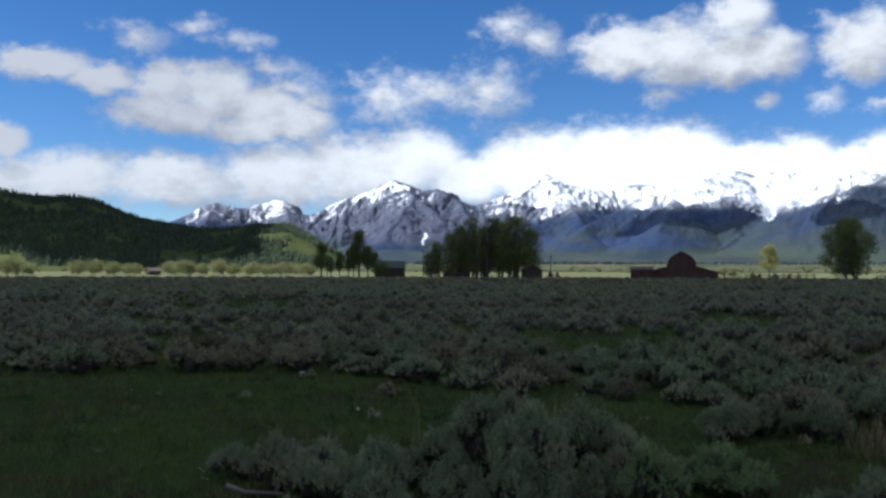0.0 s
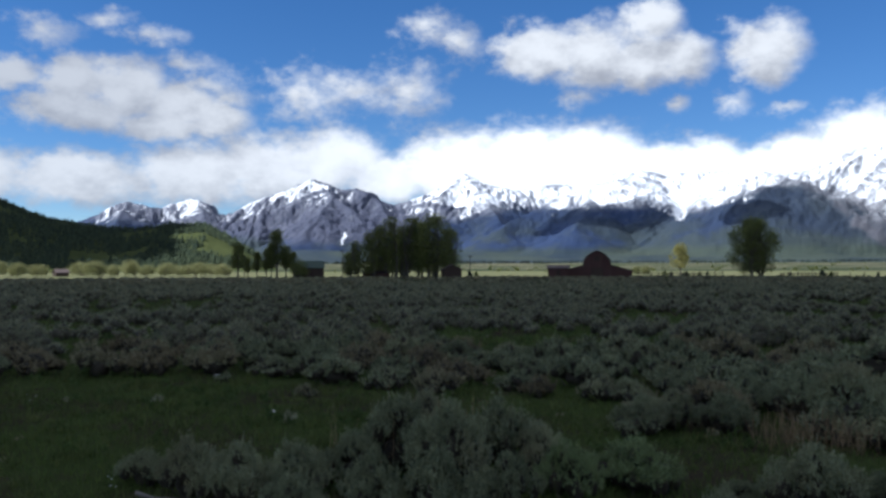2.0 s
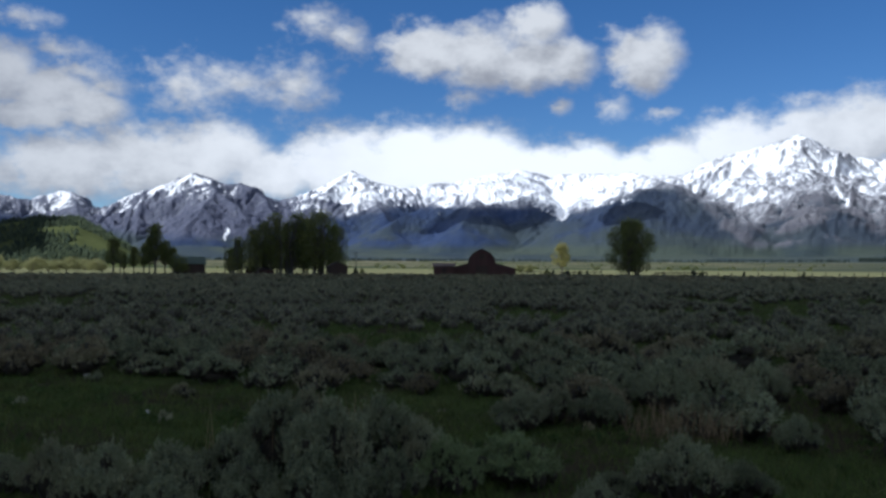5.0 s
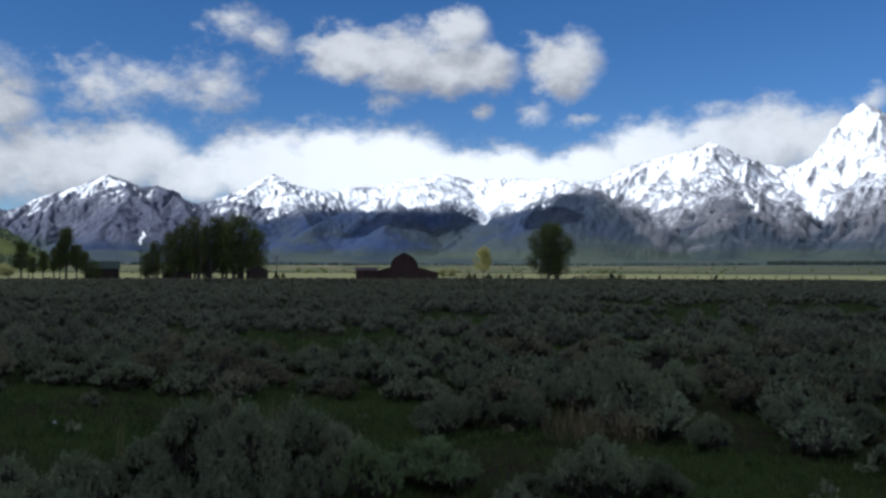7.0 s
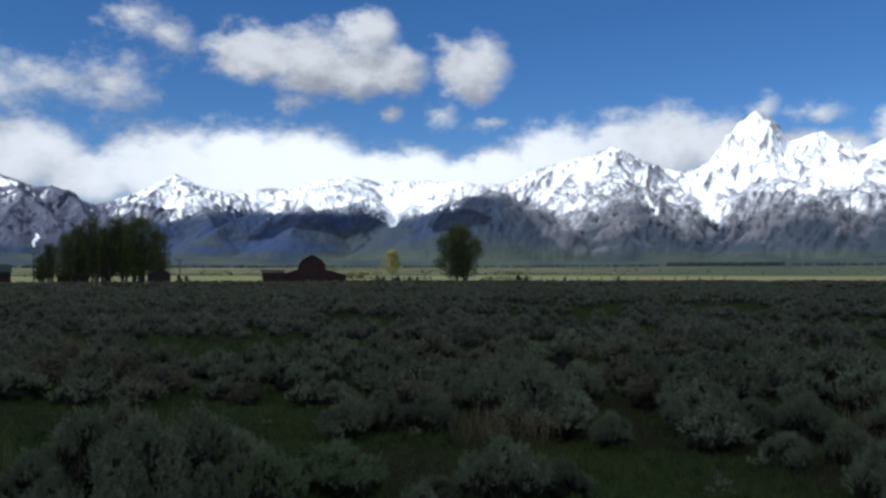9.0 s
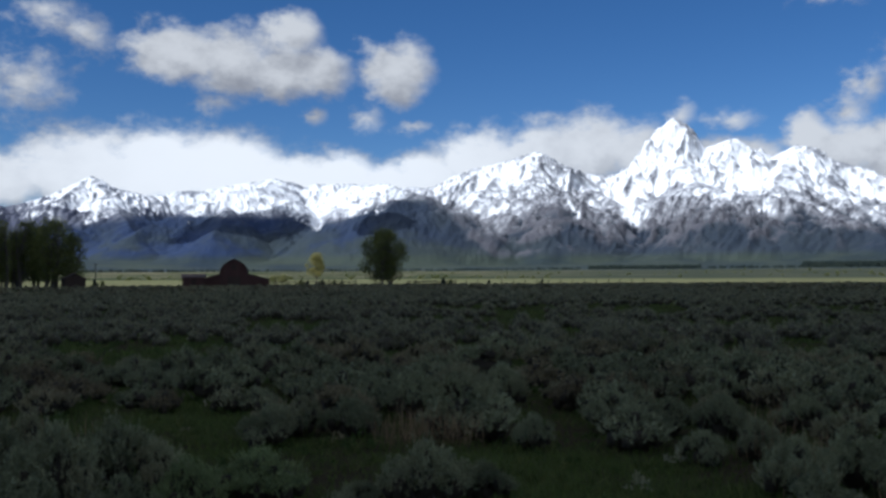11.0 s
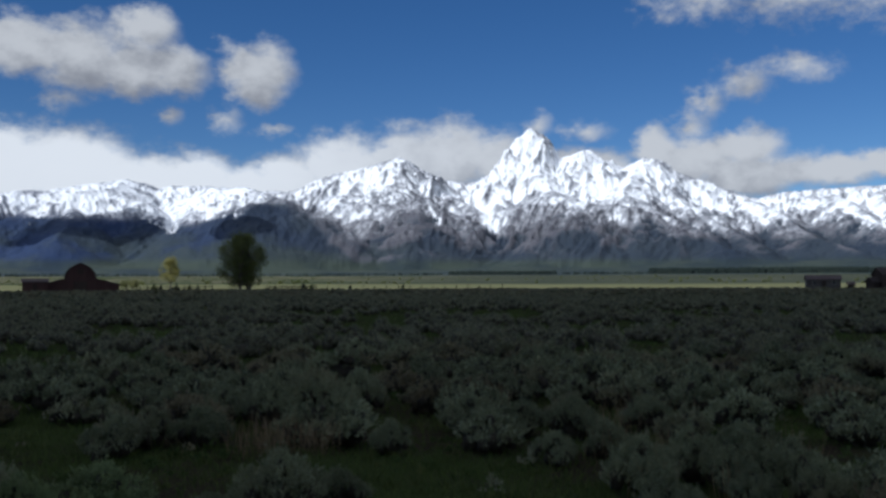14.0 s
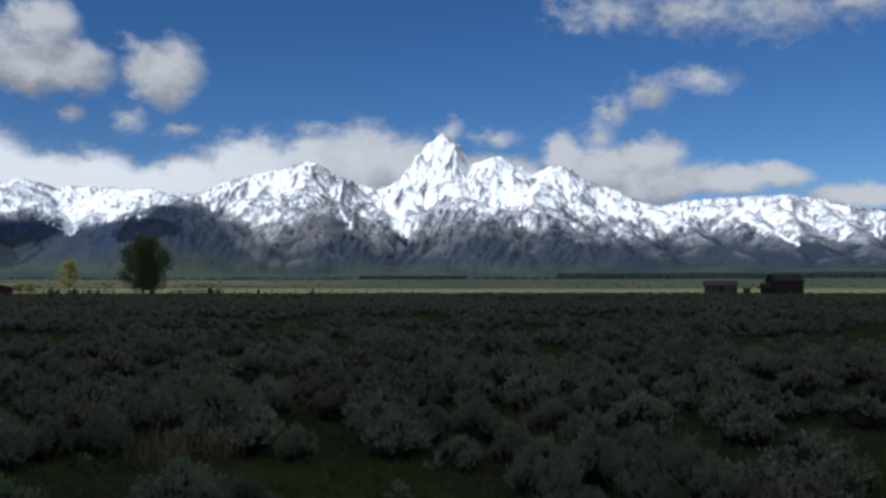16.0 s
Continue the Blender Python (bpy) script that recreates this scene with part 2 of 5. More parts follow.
def paint_mountain(n, geo):
    at = geo.outputs["Position"]
    axis = n.add("ShaderNodeSeparateXYZ")
    n.link(at, axis.inputs[0])
    z = axis.outputs[2]
    along = n.math("MULTIPLY", n.math("ARCTAN2", axis.outputs[0], axis.outputs[1]), 3500.0)

    def carried(name):
        node = n.add("ShaderNodeAttribute")
        node.attribute_name = name
        return node
    fall_line = n.vec("MULTIPLY", carried("fall_line").outputs["Vector"], (1.0, 0.22, 1.0))
    streaks = n.noise(fall_line, 0.055, 6.0, 0.70)
    patches = n.noise(at, 0.0055, 5.0, 0.6)
    grain = n.noise(at, 0.05, 5.0, 0.7)
    chips = n.noise(n.vec("MULTIPLY", at, (1, 1, 0.6)), 0.045, 7.0, 0.72)
    specks = n.noise(at, 0.14, 4.0, 0.7)
    shade = n.math("MULTIPLY_ADD", n.math("ADD", chips, streaks), 1.5, -1.0, True)
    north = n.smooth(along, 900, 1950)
    # blue of haze and shade is put into rock, woods and low slopes
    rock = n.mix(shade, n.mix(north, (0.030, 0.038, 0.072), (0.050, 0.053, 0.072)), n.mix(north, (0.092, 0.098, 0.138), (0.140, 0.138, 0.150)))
    hazed_spruce = n.mix(n.math("MULTIPLY_ADD", n.math("ADD", specks, patches), 1.5, -1.0, True), n.mix(north, (0.015, 0.034, 0.100), (0.013, 0.023, 0.046)), n.mix(north, (0.019, 0.030, 0.050), (0.034, 0.045, 0.055)))
    meadow = n.mix(grain, (0.023, 0.036, 0.033), (0.046, 0.059, 0.049))
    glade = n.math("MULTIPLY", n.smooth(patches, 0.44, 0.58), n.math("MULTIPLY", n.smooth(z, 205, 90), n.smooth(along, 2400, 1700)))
    low = n.mix(n.math("MULTIPLY", glade, 0.6), hazed_spruce, meadow)
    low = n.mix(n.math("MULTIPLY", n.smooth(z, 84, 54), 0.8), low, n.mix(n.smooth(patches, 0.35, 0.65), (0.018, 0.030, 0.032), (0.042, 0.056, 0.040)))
    snow = n.math("ADD", carried("snow").outputs["Fac"], n.math("MULTIPLY_ADD", n.math("ADD", chips, streaks), 2.8, -2.8))
    snow = n.math("ADD", snow, n.math("MULTIPLY_ADD", specks, 1.4, -0.7))
    # bare rock high up is dusted with snow
    rock = n.mix(n.math("MULTIPLY", n.smooth(snow, -1.7, -0.2, 0.0, 0.46), n.smooth(along, 100, 800, 0.2, 1.0)), rock, (0.62, 0.64, 0.68))
    mottle = n.math("MULTIPLY", n.math("MULTIPLY_ADD", n.math("ADD", chips, streaks), 2.4, -2.4), n.math("MULTIPLY_ADD", n.smooth(along, 1700, 2000), 0.8, 0.2))
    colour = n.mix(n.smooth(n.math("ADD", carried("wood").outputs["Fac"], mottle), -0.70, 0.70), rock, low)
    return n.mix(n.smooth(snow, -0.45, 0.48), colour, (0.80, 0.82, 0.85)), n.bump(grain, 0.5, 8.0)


def paint_two(dark, light, scale, stretch=(1, 1, 1), relief=0.02):
    def paint(n, geo):
        at = n.vec("MULTIPLY", geo.outputs["Position"], stretch)
        fine, slow = n.noise(at, scale, 5.0, 0.65), n.noise(at, scale * 0.13, 3.0)
        fac = n.math("ADD", n.math("MULTIPLY", fine, 0.7), n.math("MULTIPLY_ADD", slow, 0.8, -0.25), clamp=True)
        return n.mix(fac, dark, light), n.bump(fine, 0.6, relief)
    return paint


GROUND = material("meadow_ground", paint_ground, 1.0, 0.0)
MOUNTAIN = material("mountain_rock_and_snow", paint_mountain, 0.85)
HILL = material("hill_grass", paint_two((0.034, 0.046, 0.018), (0.110, 0.122, 0.048), 0.05, relief=2.0), 1.0, 0.0)
SAGE = leafy("sage_leaves", (0.060, 0.072, 0.040), (0.390, 0.418, 0.248), 0.15, 3.0, ((0.080, 0.068, 0.040), (0.325, 0.286, 0.172)), 0.40)
SAGE_GREEN = leafy("young_sage_leaves", (0.095, 0.125, 0.055), (0.34, 0.41, 0.19), 0.2)
SAGE_DRY = leafy("dry_sage_leaves", (0.088, 0.074, 0.044), (0.30, 0.262, 0.158), 0.15)
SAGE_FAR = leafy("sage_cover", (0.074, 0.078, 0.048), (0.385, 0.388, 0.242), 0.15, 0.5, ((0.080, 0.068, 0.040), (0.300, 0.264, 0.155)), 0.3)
# twig colour with the shade inside near shrubs painted in
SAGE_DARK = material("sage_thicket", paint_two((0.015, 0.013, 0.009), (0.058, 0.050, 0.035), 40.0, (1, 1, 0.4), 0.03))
# dark tone standing for shade below the leaves of distant shrubs
SAGE_SHADE = material("sage_twigs", paint_two((0.032, 0.030, 0.021), (0.105, 0.098, 0.068), 4.0, (1, 1, 0.4), 0.05))
SAGE_WOOD = material("sage_wood", paint_two((0.05, 0.042, 0.036), (0.17, 0.15, 0.13), 30.0))
GRASS = leafy("grass_blades", (0.040, 0.062, 0.017), (0.140, 0.190, 0.052), 0.3, 0.8)
STRAW = leafy("dry_stalks", (0.15, 0.110, 0.060), (0.40, 0.300, 0.175), 0.2)
BARK = material("bark", paint_two((0.05, 0.045, 0.04), (0.18, 0.16, 0.13), 6.0))
COTTONWOOD = leafy("cottonwood_leaves", (0.085, 0.102, 0.030), (0.245, 0.262, 0.090), 0.5, 0.3)
YELLOW_LEAF = leafy("spring_leaves", (0.19, 0.18, 0.060), (0.42, 0.39, 0.15), 0.4, 0.4)
WILLOW = leafy("willow_leaves", (0.17, 0.18, 0.075), (0.37, 0.36, 0.17), 0.4, 0.3)
CONIFER = leafy("conifer_needles", (0.009, 0.016, 0.018), (0.034, 0.044, 0.034), 0.1, 0.012)
HILL_WOOD = leafy("hill_conifer_needles", (0.026, 0.041, 0.030), (0.090, 0.110, 0.056), 0.15, 0.012)
RED_WOOD = material("weathered_red_boards", paint_two((0.040, 0.021, 0.019), (0.108, 0.058, 0.051), 2.0, (4, 4, 0.4)))
ROOF_BLACK = material("tarred_dark_roof", paint_two((0.030, 0.024, 0.022), (0.090, 0.070, 0.062), 3.0))
GREY_WOOD = material("weathered_grey_logs", paint_two((0.055, 0.048, 0.044), (0.17, 0.15, 0.135), 2.0, (0.5, 0.5, 4)))
BROWN_WOOD = material("dark_brown_boards", paint_two((0.026, 0.018, 0.015), (0.085, 0.060, 0.048), 2.0, (4, 4, 0.4)))
PALE_TRIM = material("pale_painted_trim", paint_two((0.22, 0.20, 0.18), (0.42, 0.39, 0.36), 6.0))
GLASS = material("dark_window_glass", lambda n, geo: n.mix(n.noise(geo.outputs["Position"], 3.0), (0.02, 0.022, 0.025), (0.05, 0.052, 0.055)), 0.08, 0.5)
ROOF_DARK = material("old_shingles", paint_two((0.06, 0.044, 0.040), (0.19, 0.145, 0.13), 3.0))
ROOF_GREEN = material("green_metal_roof", paint_two((0.02, 0.042, 0.032), (0.04, 0.075, 0.055), 1.5), 0.5)
CLOUD = leafy("cloud_vapour", (0.80, 0.81, 0.83), (0.92, 0.92, 0.92), 0.45, 0.01)


def thin_vapour():
    """Vapour of a small cloud that lets some of the sun through."""
    m = bpy.data.materials.new("thin_cloud_vapour")
    m.use_nodes = True
    n = Nodes(m.node_tree)
    geo = n.add("ShaderNodeNewGeometry")
    body, clear, both = n.add("ShaderNodeBsdfTranslucent"), n.add("ShaderNodeBsdfTransparent"), n.add("ShaderNodeMixShader")
    n.link(n.mix(n.noise(geo.outputs["Position"], 0.01), (0.80, 0.81, 0.83), (0.92, 0.92, 0.92)), body.inputs[0])
    n.link(n.smooth(n.noise(geo.outputs["Position"], 0.012, 4.0), 0.3, 0.7, 0.62, 0.40), both.inputs[0])
    n.link(clear.outputs[0], both.inputs[1])
    n.link(body.outputs[0], both.inputs[2])
    n.link(both.outputs[0], n.add("ShaderNodeOutputMaterial").inputs[0])
    return m


THIN_CLOUD = thin_vapour()


# ---- mesh helpers ----
def mesh_object(name, verts, faces, mat, parent=None, smooth=False):
    me = bpy.data.meshes.new(name)
    verts = np.asarray(verts, dtype=np.float32)
    if isinstance(faces, np.ndarray):
        count, corners = faces.shape
        me.vertices.add(len(verts))
        me.vertices.foreach_set("co", verts.ravel())
        me.loops.add(count * corners)
        me.loops.foreach_set("vertex_index", faces.astype(np.int32).ravel())
        me.polygons.add(count)
        me.polygons.foreach_set("loop_start", np.arange(count, dtype=np.int32) * corners)
        me.update(calc_edges=True)
        me.validate()
    else:
        me.from_pydata([tuple(map(float, v)) for v in verts], [], faces)
    if smooth:
        me.polygons.foreach_set("use_smooth", [True] * len(me.polygons))
    me.materials.append(mat)
    ob = new(name, me)
    if parent is not None:
        ob.parent = parent
    return ob


def thing(name, label, category, group="", at=None):
    ob = new(name)
    ob.empty_display_size = 0.2
    if at is not None:
        ob.matrix_world = at
    return tagged(ob, label, category, group)


def part(name, bm, mat, parent, label="", smooth=False):
    me = bpy.data.meshes.new(name)
    bmesh.ops.recalc_face_normals(bm, faces=bm.faces)
    bm.to_mesh(me)
    bm.free()
    if smooth:
        me.polygons.foreach_set("use_smooth", [True] * len(me.polygons))
    me.materials.append(mat)
    ob = new(name, me)
    ob.parent = parent
    return tagged(ob, label)


def lattice(ix, iy, seed):
    h = (ix.astype(np.int64) * 374761393 + iy.astype(np.int64) * 668265263 + seed * 2147483647) & 0xFFFFFFFF
    h = ((h ^ (h >> 13)) * 1274126177) & 0xFFFFFFFF
    return ((h ^ (h >> 16)) & 0xFFFF) / 65535.0 * 2 * np.pi


def perlin(x, y, seed=0):
    x0, y0 = np.floor(x), np.floor(y)
    fx, fy = x - x0, y - y0
    u, v = fx**3 * (fx * (fx * 6 - 15) + 10), fy**3 * (fy * (fy * 6 - 15) + 10)

    def corner(dx, dy):
        a = lattice(x0 + dx, y0 + dy, seed)
        return np.cos(a) * (fx - dx) + np.sin(a) * (fy - dy)
    low = corner(0, 0) * (1 - u) + corner(1, 0) * u
    high = corner(0, 1) * (1 - u) + corner(1, 1) * u
    return (low * (1 - v) + high * v) * 1.5


def fractal(x, y, octaves=5, seed=0, ridged=False):
    total, size, norm = 0.0, 1.0, 0.0
    for k in range(octaves):
        p = perlin(x * 2**k, y * 2**k, seed + k)
        total = total + size * ((1 - 2 * np.abs(p)) if ridged else p)
        norm += size
        size *= 0.5
    return total / norm


def polar(az, r):
    a = np.radians(az)
    return np.sin(a) * r, np.cos(a) * r


def grid_faces(rows, cols):
    i = np.arange(rows * cols).reshape(rows, cols)
    return np.stack([i[:-1, :-1], i[:-1, 1:], i[1:, 1:], i[1:, :-1]], -1).reshape(-1, 4)


# ---- ground ----
EYE = 1.65


def ground_height(x, y):
    r = np.hypot(x, y)
    rise = np.maximum(r - 330, 0)
    lumps = 0.10 * fractal(x / 6.0, y / 6.0, 3, 5) * np.clip((r - 2) / 6, 0, 1) * np.clip((400 - r) / 100, 0, 1)
    dip = 0.6 * np.clip((r - 14) / 110, 0, 1) ** 0.8
    return 0.0115 * rise * rise / (rise + 500) + lumps - dip - 10 * np.clip((r - 2250) / 150, 0, 1)


def build_ground():
    rings = np.concatenate([np.linspace(0.0, 30, 76), np.geomspace(30.6, 4900, 120)])
    spokes = np.linspace(-180, 180, 241)
    az, r = np.meshgrid(spokes, rings)
    x, y = polar(az, r)
    z = ground_height(x, y)
    ob = mesh_object("ground", np.stack([x, y, z], -1).reshape(-1, 3), grid_faces(len(rings), len(spokes)), GROUND, smooth=True)
    tagged(ob, "flat green meadow with bare soil running out to a pale hay valley", "ground", kind="structure")


build_ground()

# ---- mountains and hill ----
# ridge lines of the range: azimuth, elevation (degrees), distance; one list a ridge, then its fall
CREST = [
    ([(-24, 3.4, 4050), (-21.5, 3.6, 4050), (-17.6, 3.1, 4050), (-14.6, 4.6, 4050), (-12.7, 4.15, 4050), (-10.7, 4.85, 4050), (-8.9, 3.7, 4000), (-5.4, 5.2, 3800), (-3.2, 6.1, 3720), (-1.1, 5.5, 3700), (-0.3, 5.6, 3680), (0.1, 4.9, 3670), (1.0, 4.8, 3650), (2.1, 4.45, 3700)], 0.72),
    ([(2.1, 4.45, 3700), (4.0, 5.1, 3720), (6.85, 6.4, 3720), (8.0, 5.75, 3760), (10.2, 5.6, 3800), (13.5, 5.72, 3850), (17.8, 6.70, 3950), (20.0, 6.2, 3980), (22.9, 6.45, 3980), (25.6, 6.0, 3980), (28.2, 6.2, 3900), (29.7, 6.8, 3880)], 0.66),
]
CREST_NORTH = [
    ([(28.4, 6.0, 3900), (29.7, 6.9, 3880), (31.0, 7.45, 3820), (33.0, 7.7, 3790), (35.3, 8.4, 3740), (36.7, 7.6, 3780), (38.0, 6.9, 3820), (39.4, 6.7, 3860), (40.8, 6.8, 3850)], 0.80),
    ([(40.8, 6.5, 3850), (41.3, 6.7, 3840), (41.75, 7.7, 3830), (42.4, 8.65, 3820), (43.0, 9.35, 3800)], 1.3),
    ([(43.0, 9.35, 3800), (43.5, 9.95, 3790), (43.9, 10.3, 3780), (44.3, 10.1, 3780), (44.7, 9.0, 3790), (45.2, 8.6, 3800)], 1.3),
    ([(45.1, 8.6, 3800), (45.9, 8.2, 3820), (46.5, 8.4, 3810), (47.7, 8.8, 3780), (48.5, 8.2, 3780), (49.8, 7.6, 3780), (51.2, 8.1, 3750), (52.4, 7.4, 3750), (53.9, 6.9, 3750), (55.1, 6.45, 3740), (56.7, 5.8, 3740), (58.1, 5.3, 3740)], 0.70),
    ([(58.1, 5.3, 3740), (59.5, 5.5, 3720), (61.2, 5.75, 3700), (64.3, 5.95, 3690), (65.9, 5.9, 3680), (67.5, 5.5, 3680), (69.1, 5.05, 3660), (71.2, 4.7, 3660), (76, 4.4, 3640), (83, 4.6, 3640)], 0.66),
]
SPURS = [
    ([(22.9, 6.2, 3700), (25.7, 6.35, 3120), (27.7, 5.7, 3070), (29.5, 4.75, 3020), (31.4, 3.45, 2950), (32.8, 2.2, 2880)], 0.62),
    ([(25.7, 6.35, 3120), (25.9, 4.8, 2960), (25.0, 2.9, 2780)], 0.55), ([(25.7, 6.3, 3120), (23.6, 5.0, 3060), (21.7, 3.8, 3000), (20.0, 2.6, 2900)], 0.58),
    ([(17.8, 6.5, 3850), (16.8, 5.95, 3350), (18.5, 5.5, 3270), (20.2, 4.2, 3180), (21.2, 3.1, 3050)], 0.62),
    ([(16.8, 5.95, 3350), (14.6, 5.6, 3320), (12.8, 4.9, 3270), (10.9, 3.9, 3180), (9.3, 2.9, 3050)], 0.60), ([(14.6, 5.5, 3330), (15.0, 4.3, 3120), (14.0, 3.0, 2900)], 0.55),
    ([(-3.2, 6.0, 3720), (-1.9, 5.1, 3500), (-0.6, 4.1, 3350), (0.6, 2.2, 3150)], 0.66), ([(-1.9, 5.1, 3500), (-2.8, 3.9, 3300), (-3.9, 2.6, 3150)], 0.66),
    ([(0.7, 4.95, 3600), (-0.5, 3.3, 3380)], 0.7), ([(0.7, 4.9, 3600), (2.2, 3.4, 3350)], 0.7), ([(6.85, 6.3, 3720), (7.7, 5.3, 3520), (9.1, 3.5, 3250)], 0.66), ([(6.85, 6.3, 3720), (4.9, 5.1, 3500), (3.4, 3.6, 3300)], 0.66),
    ([(-10.7, 4.8, 4050), (-10.0, 3.4, 3750), (-9.0, 2.4, 3500)], 0.6), ([(-14.6, 4.5, 4050), (-15.5, 3.0, 3700)], 0.6),
]
SPURS_NORTH = [
    ([(35.3, 8.3, 3740), (34.8, 6.8, 3500), (33.5, 4.85, 3280), (32.7, 3.0, 3100)], 0.70), ([(32.8, 7.4, 3800), (31.9, 6.2, 3560), (30.9, 4.8, 3350)], 0.7),
    ([(33.5, 4.7, 3260), (36.4, 5.75, 3240), (38.8, 4.75, 3180), (41.3, 3.2, 3050)], 0.62), ([(36.4, 5.75, 3240), (36.7, 4.3, 3050), (35.7, 2.2, 2850)], 0.6),
    ([(36.5, 7.0, 3760), (38.4, 5.9, 3560), (40.3, 4.9, 3420)], 0.75), ([(44.15, 9.0, 3740), (44.6, 7.4, 3540), (45.2, 6.2, 3400)], 0.9),
    ([(41.5, 3.8, 3220), (42.6, 4.95, 3300), (44.7, 5.75, 3300), (46.9, 5.7, 3240), (48.8, 4.3, 3120), (50.6, 2.8, 2960)], 0.62), ([(44.7, 5.7, 3300), (44.4, 3.9, 3080), (43.5, 2.3, 2900)], 0.6),
    ([(50.9, 7.9, 3750), (49.9, 5.75, 3280), (52.1, 4.85, 3200), (54.3, 3.7, 3100), (56.0, 2.4, 2950)], 0.64), ([(49.9, 5.75, 3280), (48.3, 5.4, 3240), (47.0, 4.6, 3150)], 0.64),
    ([(50.9, 7.9, 3750), (53.9, 5.2, 3400), (55.7, 3.85, 3240), (57.8, 2.7, 3080)], 0.66),
]
SPURS_FAR_NORTH = [
    ([(56.5, 5.8, 3740), (57.9, 5.2, 3600), (59.6, 4.1, 3400), (61.3, 3.0, 3200), (63.9, 1.8, 3000)], 0.64), ([(61.9, 5.85, 3700), (64.2, 4.2, 3380), (66.4, 2.2, 3100)], 0.66),
    ([(64.6, 5.85, 3690), (65.9, 4.3, 3420), (68.3, 2.2, 3100)], 0.66), ([(67.4, 5.4, 3680), (68.9, 4.0, 3400), (70.7, 2.4, 3150)], 0.66), ([(60.2, 5.4, 3720), (62.3, 3.9, 3430), (64.0, 2.8, 3230)], 0.66),
    ([(72, 4.4, 3650), (75, 2.4, 3200)], 0.66), ([(78, 4.4, 3640), (80, 2.4, 3200)], 0.66),
]


def ridge_height(az, el, d):
    return d * math.tan(radians(el)) + EYE - 34 - 0.0115 * (d - 330) ** 2 / (d + 170)


# where lasting snow ends and where woods end: azimuth, elevation
SNOWLINE = [(-30, 3.6), (-16, 3.75), (-12.5, 3.9), (-10.5, 3.7), (-6.9, 4.2), (-5, 4.6), (-3.2, 5.0), (-1.3, 5.3), (0.6, 5.6), (1.7, 4.7), (3.2, 4.3), (6.2, 4.05), (8, 4.05), (10, 4.3), (15.2, 4.3), (18.6, 4.25), (20.3, 3.8), (21.9, 4.1), (23.5, 4.5), (26, 5.1), (28, 5.8),
            (29.5, 5.1), (31.0, 4.5), (32.8, 4.5), (34.5, 5.1), (36.3, 5.9), (38.1, 5.2), (39.8, 4.8), (41.4, 4.0), (43.2, 5.3), (44.9, 5.5), (46.8, 5.0), (49.8, 4.6), (52, 4.7), (55.7, 3.9), (58.1, 3.7), (60.9, 4.1), (62.6, 4.1), (65.9, 3.6), (70.5, 3.3), (85, 3.3)]
TREELINE = [(-30, 3.2), (-16, 3.4), (-8, 2.2), (-4, 1.8), (1, 1.9), (4, 3.0), (7, 3.5), (10, 4.1), (19, 4.1), (22, 3.7), (24, 4.5), (26, 5.3), (27.7, 5.3), (29.5, 4.5), (31.4, 3.3), (33, 2.6), (37, 3.5), (41, 2.8), (46, 3.3), (50, 3.5), (55, 3.3), (60, 3.3), (70, 2.8), (85, 2.8)]


# snow-filled gullies: azimuth, elevation down the gully, then its half width
COULOIRS = [
    ([(-1.1, 2.4), (-1.3, 1.8)], 0.08), ([(20.1, 5.6), (20.3, 4.6), (20.6, 3.5)], 0.34), ([(21.6, 5.0), (20.7, 3.6)], 0.22),
    ([(41.9, 5.6), (40.9, 4.5), (41.5, 3.4)], 0.24), ([(37.3, 4.9), (37.9, 3.9)], 0.10), ([(47.8, 6.2), (47.2, 5.0)], 0.25), ([(54.0, 6.0), (56.2, 4.4)], 0.22), ([(62.6, 4.6), (64.6, 3.5), (66.3, 2.5)], 0.10), ([(57.0, 5.0), (58.6, 3.6)], 0.2),
]


def in_couloir(az, el):
    """1 on the floor of a snow gully, falling off below 0 beside it."""
    best = np.full_like(az, -9.0)
    for line, wide in COULOIRS:
        for (a0, e0), (a1, e1) in zip(line, line[1:]):
            t = np.clip(((az - a0) * (a1 - a0) + (el - e0) * (e1 - e0)) / ((a1 - a0) ** 2 + (e1 - e0) ** 2), 0, 1)
            best = np.maximum(best, 1 - np.hypot(az - a0 - t * (a1 - a0), el - e0 - t * (e1 - e0)) / wide)
    return best


def along_range(line, az):
    return np.interp(az, [p[0] for p in line], [p[1] for p in line])


